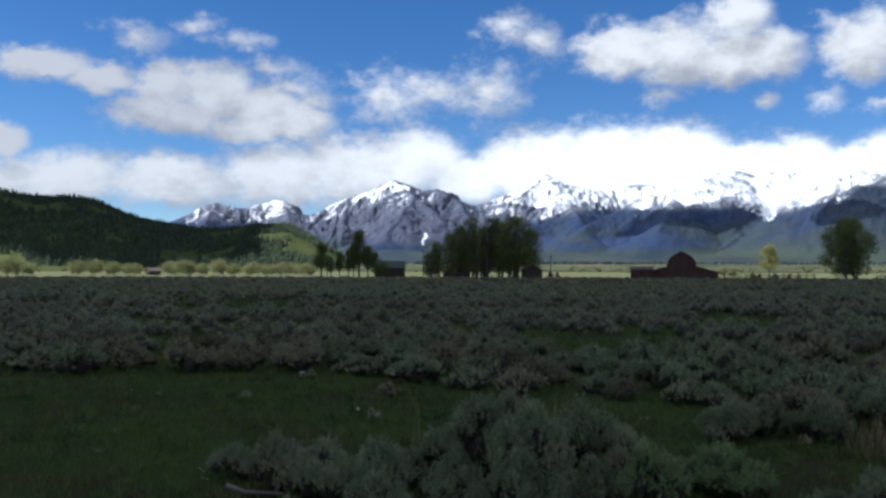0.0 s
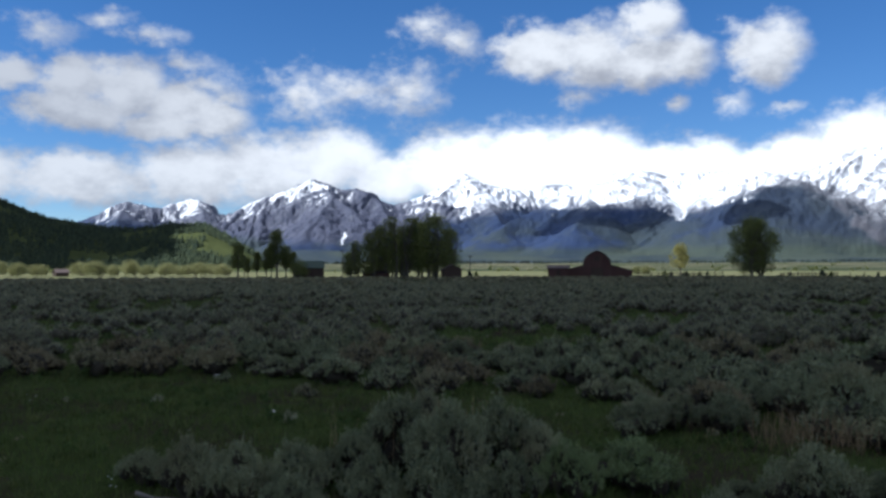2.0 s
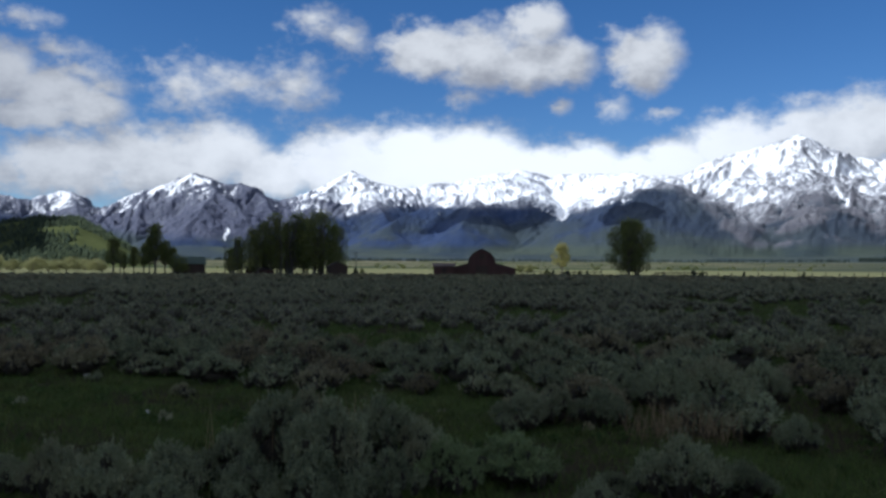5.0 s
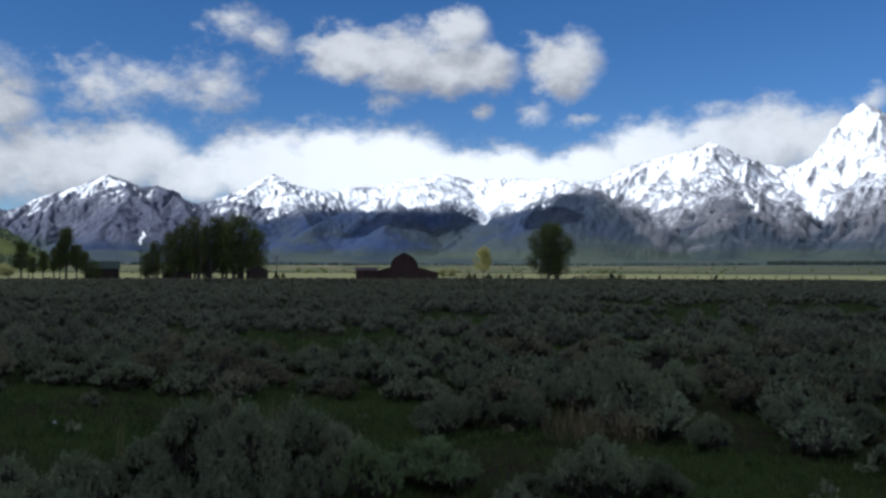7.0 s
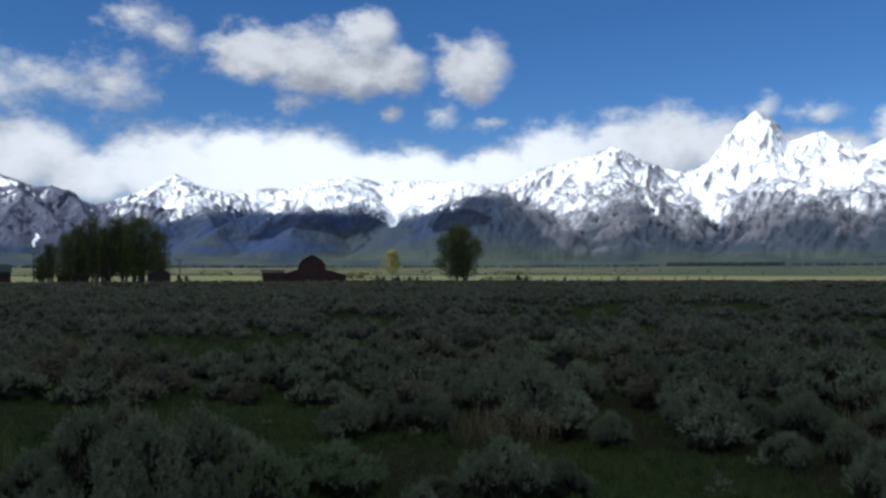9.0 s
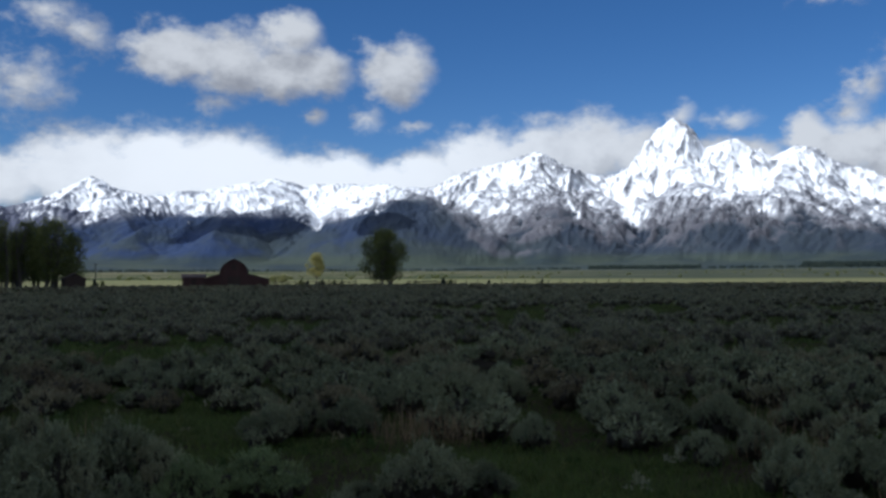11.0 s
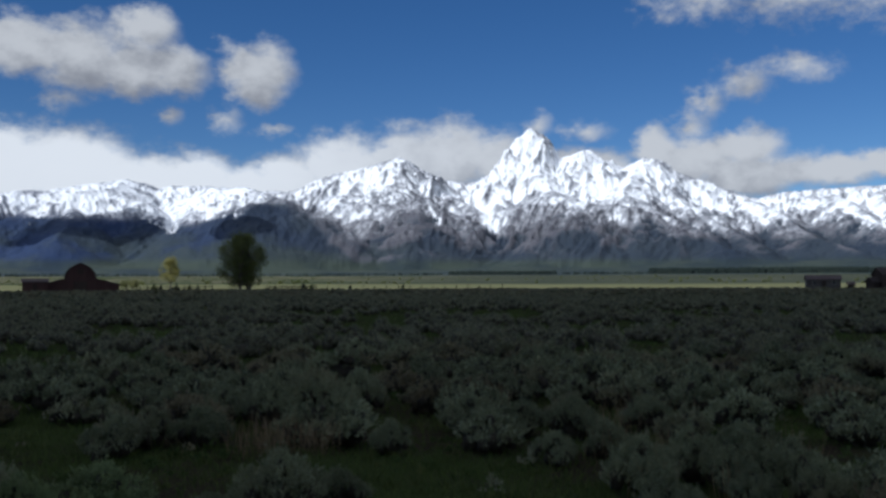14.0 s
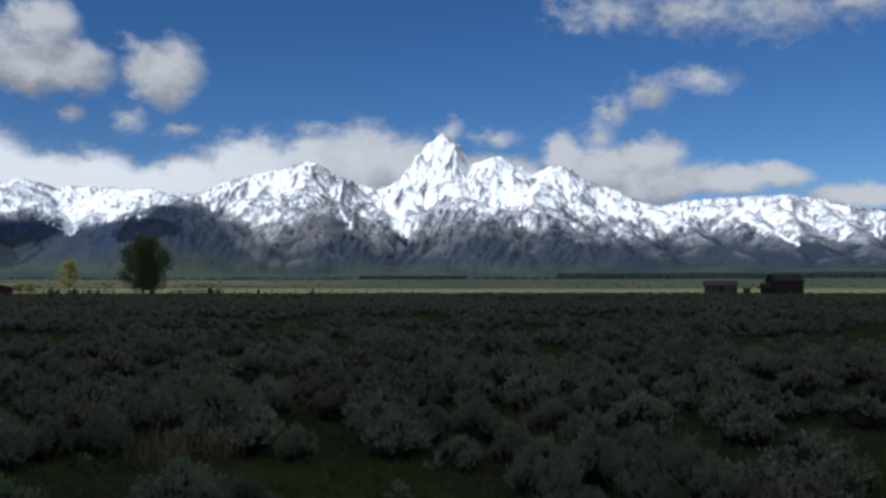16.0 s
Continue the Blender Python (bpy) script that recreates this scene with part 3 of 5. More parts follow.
def mountain_form(az, r):
    """Heights of the range, and how much snow and wood each spot carries."""
    x, y = polar(az, r)
    wx = x + 20 * fractal(x / 120, y / 120, 4, 11)
    wy = y + 20 * fractal(x / 160, y / 160, 4, 23)
    h, drop, cut, side, fallen = np.zeros_like(x), np.full_like(x, 200.0), np.zeros_like(x), np.zeros_like(x), np.zeros_like(x)
    for k, (line, fall) in enumerate(CREST + CREST_NORTH + SPURS + SPURS_NORTH + SPURS_FAR_NORTH):
        run = 37.0 * k
        for (a0, e0, d0), (a1, e1, d1) in zip(line, line[1:]):
            c0, c1 = np.searchsorted(az[0], (min(a0, a1) - 10, max(a0, a1) + 10))
            zone = np.s_[:, c0:c1]
            ux, uy = wx[zone], wy[zone]
            (ax, ay), (bx, by) = polar(a0, d0), polar(a1, d1)
            long = math.hypot(bx - ax, by - ay)
            t = np.clip(((ux - ax) * (bx - ax) + (uy - ay) * (by - ay)) / long ** 2, 0, 1)
            dist = np.hypot(ux - ax - t * (bx - ax), uy - ay - t * (by - ay))
            # seen along the ridge, with the fans at its ends spread out
            s = run + t * long + 0.55 * ((ux - ax) * (bx - ax) + (uy - ay) * (by - ay)) / long - 0.55 * t * long
            top = (1 - t) * ridge_height(a0, e0, d0) + t * ridge_height(a1, e1, d1)
            near = top - 0.45 * fall * dist > h[zone]
            s, d, tp = s[near], dist[near], top[near]
            broad = 1 - 3.0 * np.abs(perlin(s / 120, d / 500, 5 * k))
            ribs = 1 - 3.0 * np.abs(perlin(s / 46 + 0.4 * broad, d / 260, 5 * k + 1))
            fine = 1 - 3.0 * np.abs(perlin(s / 19 + 0.3 * ribs, d / 90, 5 * k + 2))
            mix = 0.30 * broad + 0.20 * ribs + 0.08 * fine
            calm = 0.4 if d1 < 3400 and a0 < 33 else 1.0  # wooded spurs in front are smoother
            down = fall * d * (1 - calm * mix * np.clip(d / 45, 0, 1) * np.exp(-d / 290))
            hz = h[zone]
            win = tp - down > hz[near]
            where = np.flatnonzero(near.ravel())[win]
            for whole, value in ((hz, tp - down), (drop[zone], down), (cut[zone], 0.42 * broad + 0.62 * ribs + 0.50 * fine), (side[zone], s), (fallen[zone], d)):
                flat = whole.ravel()
                flat[where] = value[win]
                whole[:] = flat.reshape(whole.shape)
            run += long
    body = np.clip(h / 110, 0, 1)
    rough = np.clip(drop / 60, 0.08, 1)
    crags = fractal(wx / 130, wy / 130, 5, 37, ridged=True)
    chips = fractal(x / 40, y / 40, 4, 47, ridged=True)
    low = np.degrees(np.arctan2(h + 20, r))
    rough = rough * (1 - 0.7 * np.clip((along_range(TREELINE, az) - low) / 0.6, 0, 1) * (az < 33))
    h = h + body * rough * (20 * (crags - 0.32) + 9 * (chips - 0.32)) + 12 * body * np.clip(rough * 2.5, 0.3, 1) * (chips - 0.40)
    foot = 34 * np.clip((r - 2350) / 600, 0, 1) ** 1.5 * (1 + 0.6 * fractal(x / 300, y / 300, 3, 61))
    h = np.where(r > 4250, h * np.clip((4600 - r) / 350, 0, 1), h)
    z = 0.5 * (h + np.sqrt(h * h + 900)) - 15 + foot + 0.0115 * (r - 330) ** 2 / (r + 170) - 6 * np.clip((2350 - r) / 200, 0, 1)
    el = np.degrees(np.arctan2(z - EYE, r))
    # how deep a spot lies below its surroundings, where snow gathers
    pad = np.pad(z, 5, mode="edge")
    around = sum(pad[5 + i:5 + i + z.shape[0], 5 + j:5 + j + z.shape[1]] for i in (-5, -3, 0, 3, 5) for j in (-5, -3, 0, 3, 5)) / 25
    hollow = np.clip((around - z) / 9, -1.2, 1.2)
    # rock shows through even high up, most of all on the southern massif
    most = np.interp(az, [-30, -16, -9, -6, -0.8, 0.0, 1.4, 2.4, 5, 20, 30, 34, 40, 50, 60, 80], [0.65, 0.65, 0.6, 0.5, 0.05, -1.2, -1.1, 0.2, 0.45, 0.62, 0.35, 0.15, 0.45, 0.5, 0.25, 0.0])
    over = el - along_range(SNOWLINE, az)
    snow = np.minimum(over / np.interp(az, [2, 8, 24, 30], [1.1, 0.7, 0.7, 1.3]), most + 0.12 * np.maximum(over, 0)) - 0.50 * cut + 0.40 * hollow + 1.3 * fractal(wx / 90, wy / 90, 4, 53) + 0.05
    # slopes turned to the south-west hold more of it
    lean = np.gradient(z, axis=1) / np.gradient(x * np.cos(np.radians(az)) - y * np.sin(np.radians(az)) + np.radians(az) * r, axis=1)
    snow = np.where(over < np.where((az > 8) & (az < 24), -0.4, -0.9), np.minimum(snow, -0.9), snow + 0.45 * np.clip(lean, -1, 1))
    snow = np.maximum(snow, 1.1 * in_couloir(az + 0.35 * fractal(wx / 60, wy / 60, 3, 83), el + 0.2 * fractal(wx / 60, wy / 60, 3, 85)))
    wild = np.clip((az - 27) / 4, 0.25, 1)
    wood = (along_range(TREELINE, az) - el) / np.where(az < 28, 0.6, 1.3) + wild * (0.30 * hollow - 0.35 * cut + 1.9 * fractal(wx / 110, wy / 110, 4, 57))
    return z, snow, wood, np.stack([side, fallen, np.zeros_like(x)], -1)


def build_mountains():
    azs, rs = np.arange(-44, 88.01, 0.075), np.concatenate([np.linspace(2150, 2850, 36), np.linspace(2858, 3960, 138), np.linspace(3985, 4600, 12)])
    az, r = np.meshgrid(azs, rs)
    x, y = polar(az, r)
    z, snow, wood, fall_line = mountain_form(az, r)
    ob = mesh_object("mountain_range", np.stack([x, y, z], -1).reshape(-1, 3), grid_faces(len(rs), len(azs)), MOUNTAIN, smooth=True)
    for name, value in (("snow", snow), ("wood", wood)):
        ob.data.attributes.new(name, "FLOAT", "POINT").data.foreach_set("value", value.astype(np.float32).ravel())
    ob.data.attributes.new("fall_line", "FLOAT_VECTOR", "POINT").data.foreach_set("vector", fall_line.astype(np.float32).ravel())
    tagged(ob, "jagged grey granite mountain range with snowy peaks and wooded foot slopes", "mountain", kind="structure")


build_mountains()
# skyline of the hill: azimuth, elevation
HILLTOP = [(-62, 4.5), (-45, 5.0), (-33, 4.8), (-27.1, 4.3), (-25.3, 4.1), (-22.5, 4.1), (-21.5, 3.8), (-20.2, 3.2), (-18.9, 2.8), (-17.5, 2.6), (-16.2, 2.4), (-14.1, 2.35), (-12.3, 2.72), (-10.1, 2.82), (-8.7, 2.05), (-7.6, 1.35), (-6.85, 0.9), (-5.4, 0.0), (0, 0.0)]


def hill_height(x, y):
    az, r = np.degrees(np.arctan2(x, y)), np.hypot(x, y)
    crest = np.interp(az, [-30, -16, -12, -8], [1090, 1080, 960, 900])
    front = np.clip((r - 610) / (crest - 610), 0, 1)
    bent = az + 1.6 * (1 - front) * fractal(x / 130, y / 130, 3, 73)
    top = crest * np.tan(np.radians(along_range(HILLTOP, bent)))
    slope = front * front * (3 - 2 * front) * np.exp(-(np.maximum(r - crest, 0) / 190) ** 2)
    return top * slope * (1 + 0.30 * (1 - front) * fractal(x / 70, y / 70, 4, 71)) - 1.5


def build_hill():
    az, r = np.meshgrid(np.arange(-62, -1, 0.3), np.arange(560, 1600, 12))
    x, y = polar(az, r)
    z = hill_height(x, y) + ground_height(x, y)
    ob = mesh_object("hill", np.stack([x, y, z], -1).reshape(-1, 3), grid_faces(*az.shape), HILL, smooth=True)
    tagged(ob, "low grassy hill darkened by conifer woods", "hill", kind="structure")


build_hill()


def scatter(templates, spots):
    """Joins copies of templates (verts, triangles) at rows of x, y, z, turn, width, height."""
    verts, faces, base = [], [], 0
    for k, (x, y, z, turn, w, h) in enumerate(spots):
        v, f = templates[k % len(templates)]
        c, s = math.cos(turn), math.sin(turn)
        moved = np.empty_like(v)
        moved[:, 0] = (v[:, 0] * c - v[:, 1] * s) * w + x
        moved[:, 1] = (v[:, 0] * s + v[:, 1] * c) * w + y
        moved[:, 2] = v[:, 2] * h + z
        verts.append(moved)
        faces.append(f + base)
        base += len(v)
    return np.concatenate(verts), np.concatenate(faces)


def conifer_template(seed, tiers=4, sides=6):
    rng = np.random.default_rng(seed)
    verts, faces = [], []
    for k in range(tiers):
        z0, z1 = 0.08 + 0.78 * k / tiers, 0.08 + 0.78 * k / tiers + 0.42 * (1 - 0.45 * k / tiers)
        rad = 0.21 * (1 - 0.8 * k / tiers)
        b = len(verts)
        for i in range(sides):
            a = 2 * math.pi * (i + rng.random() * 0.5) / sides
            q = rad * (0.7 + 0.6 * rng.random())
            verts.append((q * math.cos(a), q * math.sin(a), z0 - 0.05 * rng.random()))
        verts.append((0, 0, min(1.0, z1)))
        faces += [(b + i, b + (i + 1) % sides, b + sides) for i in range(sides)]
    return np.array(verts), np.array(faces)


def build_hill_woods():
    rng = np.random.default_rng(3)
    n = 27000
    az, r = rng.uniform(-40, -6.5, n), rng.uniform(640, 1230, n)
    x, y = polar(az, r)
    h = hill_height(x, y)
    thick = fractal(x / 90, y / 90, 4, 81) - np.clip((az + 15) / 3, 0, 1) * 0.06
    keep = (h > 2) & (thick > -0.13)
    z = h + ground_height(x, y)
    spots = [(x[i], y[i], z[i] - 0.3, rng.uniform(0, 6.28), q, q) for i in np.flatnonzero(keep) for q in [rng.uniform(3.5, 6.5) + 4 * rng.random() ** 5]]
    v, f = scatter([conifer_template(s, 2, 5) for s in range(5)], spots)
    ob = mesh_object("conifer_woods", v, f, HILL_WOOD)
    tagged(ob, "dense dark green conifer woods covering the hill", "woods", kind="stuff")


build_hill_woods()


# ---- sagebrush ----
def leaves(rng, at, axis, length, width, spread, tri=False):
    """Pointed leaf blades (two triangles each) at places, leaning from an axis."""
    n = len(at)
    d = axis + rng.normal(0, spread, (n, 3))
    d /= np.linalg.norm(d, axis=1, keepdims=True)
    side = np.cross(d, rng.normal(0, 1, (n, 3)))
    side /= np.linalg.norm(side, axis=1, keepdims=True)
    ln, wd = length[:, None] * d, width[:, None] * side
    if tri:
        v = np.stack([at - wd, at + ln, at + wd], 1).reshape(-1, 3)
        return v, np.arange(n * 3).reshape(-1, 3)
    v = np.stack([at - 0.3 * wd, at + 0.55 * ln - wd, at + ln, at + 0.55 * ln + wd], 1).reshape(-1, 3)
    q = np.arange(n)[:, None] * 4
    return v, np.concatenate([q + (0, 1, 2), q + (0, 2, 3)])


def sage_lobes(rng, lobes):
    a = rng.uniform(0, 2 * np.pi, lobes)
    d = np.sqrt(rng.uniform(0, 1, lobes)) * 0.78
    d[0] = 0.1
    top = (1 - 0.55 * d * d - 0.12 * d) * rng.uniform(0.74, 1.03, lobes)
    top[0] = 1.0
    size = rng.uniform(0.24, 0.44, lobes) * (0.80 if lobes > 12 else 1.0)
    return np.stack([np.cos(a) * d, np.sin(a) * d, top - size * 0.9], 1), size


def lump(sides, rows):
    verts, faces = [(0, 0, 1)], []
    for j in range(1, rows):
        t = math.pi * j / rows
        verts += [(math.sin(t) * math.cos(2 * math.pi * i / sides), math.sin(t) * math.sin(2 * math.pi * i / sides), math.cos(t)) for i in range(sides)]
    verts.append((0, 0, -1))
    last = len(verts) - 1
    for i in range(sides):
        k = (i + 1) % sides
        faces += [(0, 1 + i, 1 + k), (last, last - sides + k, last - sides + i)]
        for j in range(rows - 2):
            a, b = 1 + j * sides, 1 + (j + 1) * sides
            faces += [(a + i, b + i, b + k), (a + i, b + k, a + k)]
    return np.array(verts), np.array(faces)


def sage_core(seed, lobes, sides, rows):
    """The twig thicket inside a shrub, its colour darkened for the shade in there."""
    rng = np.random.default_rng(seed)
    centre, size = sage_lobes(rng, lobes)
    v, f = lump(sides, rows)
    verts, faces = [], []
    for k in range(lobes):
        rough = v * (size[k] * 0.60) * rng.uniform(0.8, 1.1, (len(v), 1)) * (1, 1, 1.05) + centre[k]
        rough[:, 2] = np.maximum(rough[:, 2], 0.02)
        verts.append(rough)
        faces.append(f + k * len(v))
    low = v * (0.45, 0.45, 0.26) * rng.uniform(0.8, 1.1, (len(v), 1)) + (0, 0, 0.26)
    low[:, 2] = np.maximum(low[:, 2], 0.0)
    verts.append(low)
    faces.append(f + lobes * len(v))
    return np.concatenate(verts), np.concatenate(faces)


def sage_foliage(seed, sprigs, per, leaf=0.11, lobes=18, skirt=(0.01, 0.10)):
    rng = np.random.default_rng(seed)
    centre, size = sage_lobes(rng, lobes)
    pick = rng.integers(0, lobes, sprigs)
    n = rng.normal(0, 1, (sprigs, 3))
    n[:, 2] = np.abs(n[:, 2]) * 1.3 - 0.22
    n /= np.linalg.norm(n, axis=1, keepdims=True)
    root = centre[pick] + n * size[pick, None] * rng.uniform(0.72, 1.0, (sprigs, 1)) * (1, 1, 0.95)
    root[:, 2] = np.maximum(root[:, 2], rng.uniform(*skirt, sprigs))
    way = n * 0.7 + (0, 0, 0.75)
    way /= np.linalg.norm(way, axis=1, keepdims=True)
    long = 0.05 + 0.10 * rng.random(sprigs) + 0.14 * rng.random(sprigs) ** 5
    t = np.tile(np.linspace(0.0, 1.0, per), sprigs)
    who = np.repeat(np.arange(sprigs), per)
    at = root[who] + way[who] * (long[who] * t)[:, None] + rng.normal(0, 0.018, (sprigs * per, 3))
    count = sprigs * per
    return leaves(rng, at, way[who], leaf * rng.uniform(0.6, 1.2, count), leaf * 0.26 * rng.uniform(0.7, 1.3, count), 0.62, True)


def tube(points, radii, sides=4):
    verts, faces = [], []
    for k, (p, r) in enumerate(zip(points, radii)):
        p = Vector(p)
        d = (Vector(points[min(k + 1, len(points) - 1)]) - Vector(points[max(k - 1, 0)])).normalized()
        u = d.orthogonal().normalized()
        w = d.cross(u)
        for i in range(sides):
            a = 2 * math.pi * i / sides
            verts.append(tuple(p + (u * math.cos(a) + w * math.sin(a)) * r))
        if k:
            b = (k - 1) * sides
            faces += [(b + i, b + (i + 1) % sides, b + sides + (i + 1) % sides, b + sides + i) for i in range(sides)]
    return verts, faces


def join(pieces):
    verts, faces = [], []
    for v, f in pieces:
        b = len(verts)
        verts += v
        faces += [tuple(i + b for i in q) for q in f]
    return verts, faces


def weld(verts, faces):
    seen, where, kept = {}, [], []
    for v in verts:
        key = tuple(round(c, 5) for c in v)
        if key not in seen:
            seen[key] = len(kept)
            kept.append(v)
        where.append(seen[key])
    return kept, [tuple(where[i] for i in q) for q in faces]


def sage_branches(seed, count=9):
    rng = np.random.default_rng(seed)
    centre, size = sage_lobes(np.random.default_rng(seed), count)
    pieces = []
    for k in range(count):
        end = centre[k]
        mid = end * (0.55, 0.55, 0.4) + rng.normal(0, 0.05, 3)
        line = [(0, 0, -0.10), (0, 0, -0.02), tuple(mid), tuple(end + (0, 0, size[k] * 0.6))]
        pieces.append(tube(line, [0.05, 0.04, 0.022, 0.008]))
    return weld(*join(pieces))


def sagebrush(seed, sprigs, per, leaf, mat, label):
    root = thing("sagebrush", label, "shrub", "sagebrush of the meadow")
    v, f = sage_foliage(seed, sprigs, per, leaf, skirt=(0.12, 0.42))
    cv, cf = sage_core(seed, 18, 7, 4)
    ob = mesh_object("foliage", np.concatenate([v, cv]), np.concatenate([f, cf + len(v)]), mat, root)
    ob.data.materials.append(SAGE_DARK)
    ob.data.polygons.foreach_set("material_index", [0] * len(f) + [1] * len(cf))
    v, f = sage_branches(seed)
    mesh_object("woody_stem", v, f, SAGE_WOOD, root)
    return root


# shrubs: x, y, radius, height
SHRUBS_NEAR = [
    (0.3, 7, 0.36, 0.61), (0.69, 6.44, 0.36, 0.66), (1.17, 7.13, 0.32, 0.55), (-0.06, 6.63, 0.29, 0.42), (-0.45, 6.27, 0.3, 0.43), (-0.88, 6.27, 0.3, 0.44), (-1.23, 6.5, 0.25, 0.44), (-1.63, 6.88, 0.24, 0.27),
    (1.4, 6.76, 0.26, 0.42), (0.57, 7.64, 0.34, 0.56), (0.1, 5.79, 0.28, 0.42), (0.53, 5.62, 0.3, 0.48), (-0.43, 5.51, 0.26, 0.39), (1, 5.9, 0.26, 0.4), (2.06, 6.37, 0.37, 0.37), (1.49, 6.17, 0.24, 0.4),
    (2.63, 5.84, 0.21, 0.18), (2.15, 5.0, 0.25, 0.34), (1.75, 4.75, 0.21, 0.26),
]
SHRUBS_MID = [
    (2.75, 8.31, 0.35, 0.4), (3.63, 8.44, 0.33, 0.4), (3.2, 8.7, 0.34, 0.42), (4.74, 9, 0.42, 0.54), (5.27, 8.92, 0.47, 0.62), (6, 9.2, 0.34, 0.56), (4.4, 9.6, 0.34, 0.46), (3.02, 5.55, 0.36, 0.48),
    (3.5, 5.6, 0.26, 0.28), (4.88, 6.89, 0.24, 0.32), (6.22, 7.38, 0.38, 0.44), (6.54, 6.88, 0.34, 0.4), (6.8, 6.34, 0.32, 0.45), (5.7, 5.55, 0.25, 0.31), (5.57, 4.5, 0.32, 0.43), (6.1, 4.38, 0.27, 0.47),
    (7.89, 6.28, 0.32, 0.39), (7.4, 6.95, 0.32, 0.38), (5.95, 3.92, 0.24, 0.38), (6.66, 3.84, 0.25, 0.36), (5.13, 3.92, 0.30, 0.31), (6.33, 5.52, 0.26, 0.36), (5.82, 3.12, 0.24, 0.42), (5.6, 3.5, 0.22, 0.33), (6.82, 4.38, 0.30, 0.42),
]
SHRUBS_NORTH = [
    (8.44, 5.49, 0.42, 0.48), (8.71, 4.29, 0.4, 0.39), (7.12, 2.77, 0.25, 0.37), (8.69, 3.64, 0.33, 0.24), (7.2, 4.5, 0.3, 0.38), (7.4, 5.4, 0.34, 0.4), (9.25, 12.84, 0.5, 0.46), (6.82, 15.12, 0.36, 0.38),
    (4.34, 11.89, 0.46, 0.45), (5.66, 15.64, 0.36, 0.49), (10.89, 9.1, 0.48, 0.44), (9.63, 10.3, 0.44, 0.4), (12, 8.01, 0.5, 0.43), (9.89, 13.78, 0.46, 0.5), (10.31, 9.81, 0.4, 0.42), (12.19, 6.62, 0.55, 0.46),
    (13.51, 5.73, 0.5, 0.4), (10.77, 3.97, 0.4, 0.42), (9.6, 5, 0.4, 0.42), (10.1, 6.2, 0.4, 0.42), (8.4, 7.9, 0.4, 0.43), (7.6, 8.8, 0.38, 0.42),
]
SHRUBS_ROW = [
    (-6.8, 14.4, 0.59, 0.37), (-5.3, 14.6, 0.53, 0.42), (-4.2, 14.3, 0.59, 0.58), (-3.3, 14.3, 0.56, 0.56), (-2.6, 15.3, 0.46, 0.45), (-1.3, 13.6, 0.44, 0.33), (-0.4, 12.7, 0.5, 0.41), (0.5, 12.7, 0.46, 0.44),
    (1.4, 12.7, 0.5, 0.39), (2.2, 12.1, 0.38, 0.29), (3.1, 12.2, 0.5, 0.49), (4.3, 12.1, 0.49, 0.48), (6.1, 14.1, 0.53, 0.6), (-0.7, 11.3, 0.17, 0.2), (-2, 13, 0.15, 0.16), (7.7, 12.4, 0.65, 0.58),
    (5.6, 12.6, 0.46, 0.38), (2.4, 11.5, 0.32, 0.29), (-8, 14.9, 0.57, 0.41), (-5.9, 15.6, 0.53, 0.48), (-9, 15.8, 0.61, 0.51), (10.6, 13.2, 0.61, 0.49), (8.9, 11.6, 0.53, 0.45),
]


def in_clearing(x, y):
    """How open the grass is: above 0 no shrub grows."""
    d = 1 - np.hypot((x + 4.5) / 5.5, (y - 9.2) / 4.2)
    for cx, cy, w, h in [(1.6, 9.6, 1.6, 1.5), (3.5, 7.0, 1.3, 0.8), (4.6, 5.2, 0.9, 1.7), (10.5, 16.5, 3.6, 0.8), (16.5, 13.5, 4.0, 1.2), (6.6, 14.6, 1.6, 0.5), (-1.5, 17.5, 2.0, 0.5)]:
        d = np.maximum(d, 1 - np.hypot((x - cx) / w, (y - cy) / h))
    return d


def jitter(r0, r1, step, seed, az0=-34, az1=79):
    rng = np.random.default_rng(seed)
    g = np.arange(-r1, r1 + step, step)
    x, y = [q.ravel() for q in np.meshgrid(g, g)]
    x, y = x + rng.uniform(-0.48, 0.48, x.size) * step, y + rng.uniform(-0.48, 0.48, y.size) * step
    r, az = np.hypot(x, y), np.degrees(np.arctan2(x, y))
    ok = (r >= r0) & (r < r1) & (az > az0) & (az < az1)
    cover = fractal(x / 7.0, y / 7.0, 3, 91) + 0.5 * fractal(x / 40.0, y / 40.0, 2, 93)
    ok &= (in_clearing(x, y) < 0) & (cover > (-0.15 if r1 < 30 else -0.13))
    return x[ok], y[ok], rng


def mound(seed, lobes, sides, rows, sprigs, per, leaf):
    """A shrub seen from afar: lumps filling its shaded inside, under tufts of leaves; also how many of its faces are
    leaves.
    """
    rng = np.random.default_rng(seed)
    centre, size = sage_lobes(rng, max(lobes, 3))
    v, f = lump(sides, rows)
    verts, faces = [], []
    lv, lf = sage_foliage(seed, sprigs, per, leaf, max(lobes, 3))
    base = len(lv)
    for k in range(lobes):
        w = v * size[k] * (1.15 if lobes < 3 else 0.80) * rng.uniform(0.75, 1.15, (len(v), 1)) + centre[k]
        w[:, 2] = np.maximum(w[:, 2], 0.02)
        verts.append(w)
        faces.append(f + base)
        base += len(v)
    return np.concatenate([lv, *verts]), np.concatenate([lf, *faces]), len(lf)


def thickets(forms, spots):
    """Many mounds in one mesh; gives vertices, faces and each face's material slot."""
    v, f = scatter([form[:2] for form in forms], spots)
    slots = [np.arange(len(form[1])) >= form[2] for form in forms]
    return v, f, np.concatenate([slots[k % len(forms)] for k in range(len(spots))])


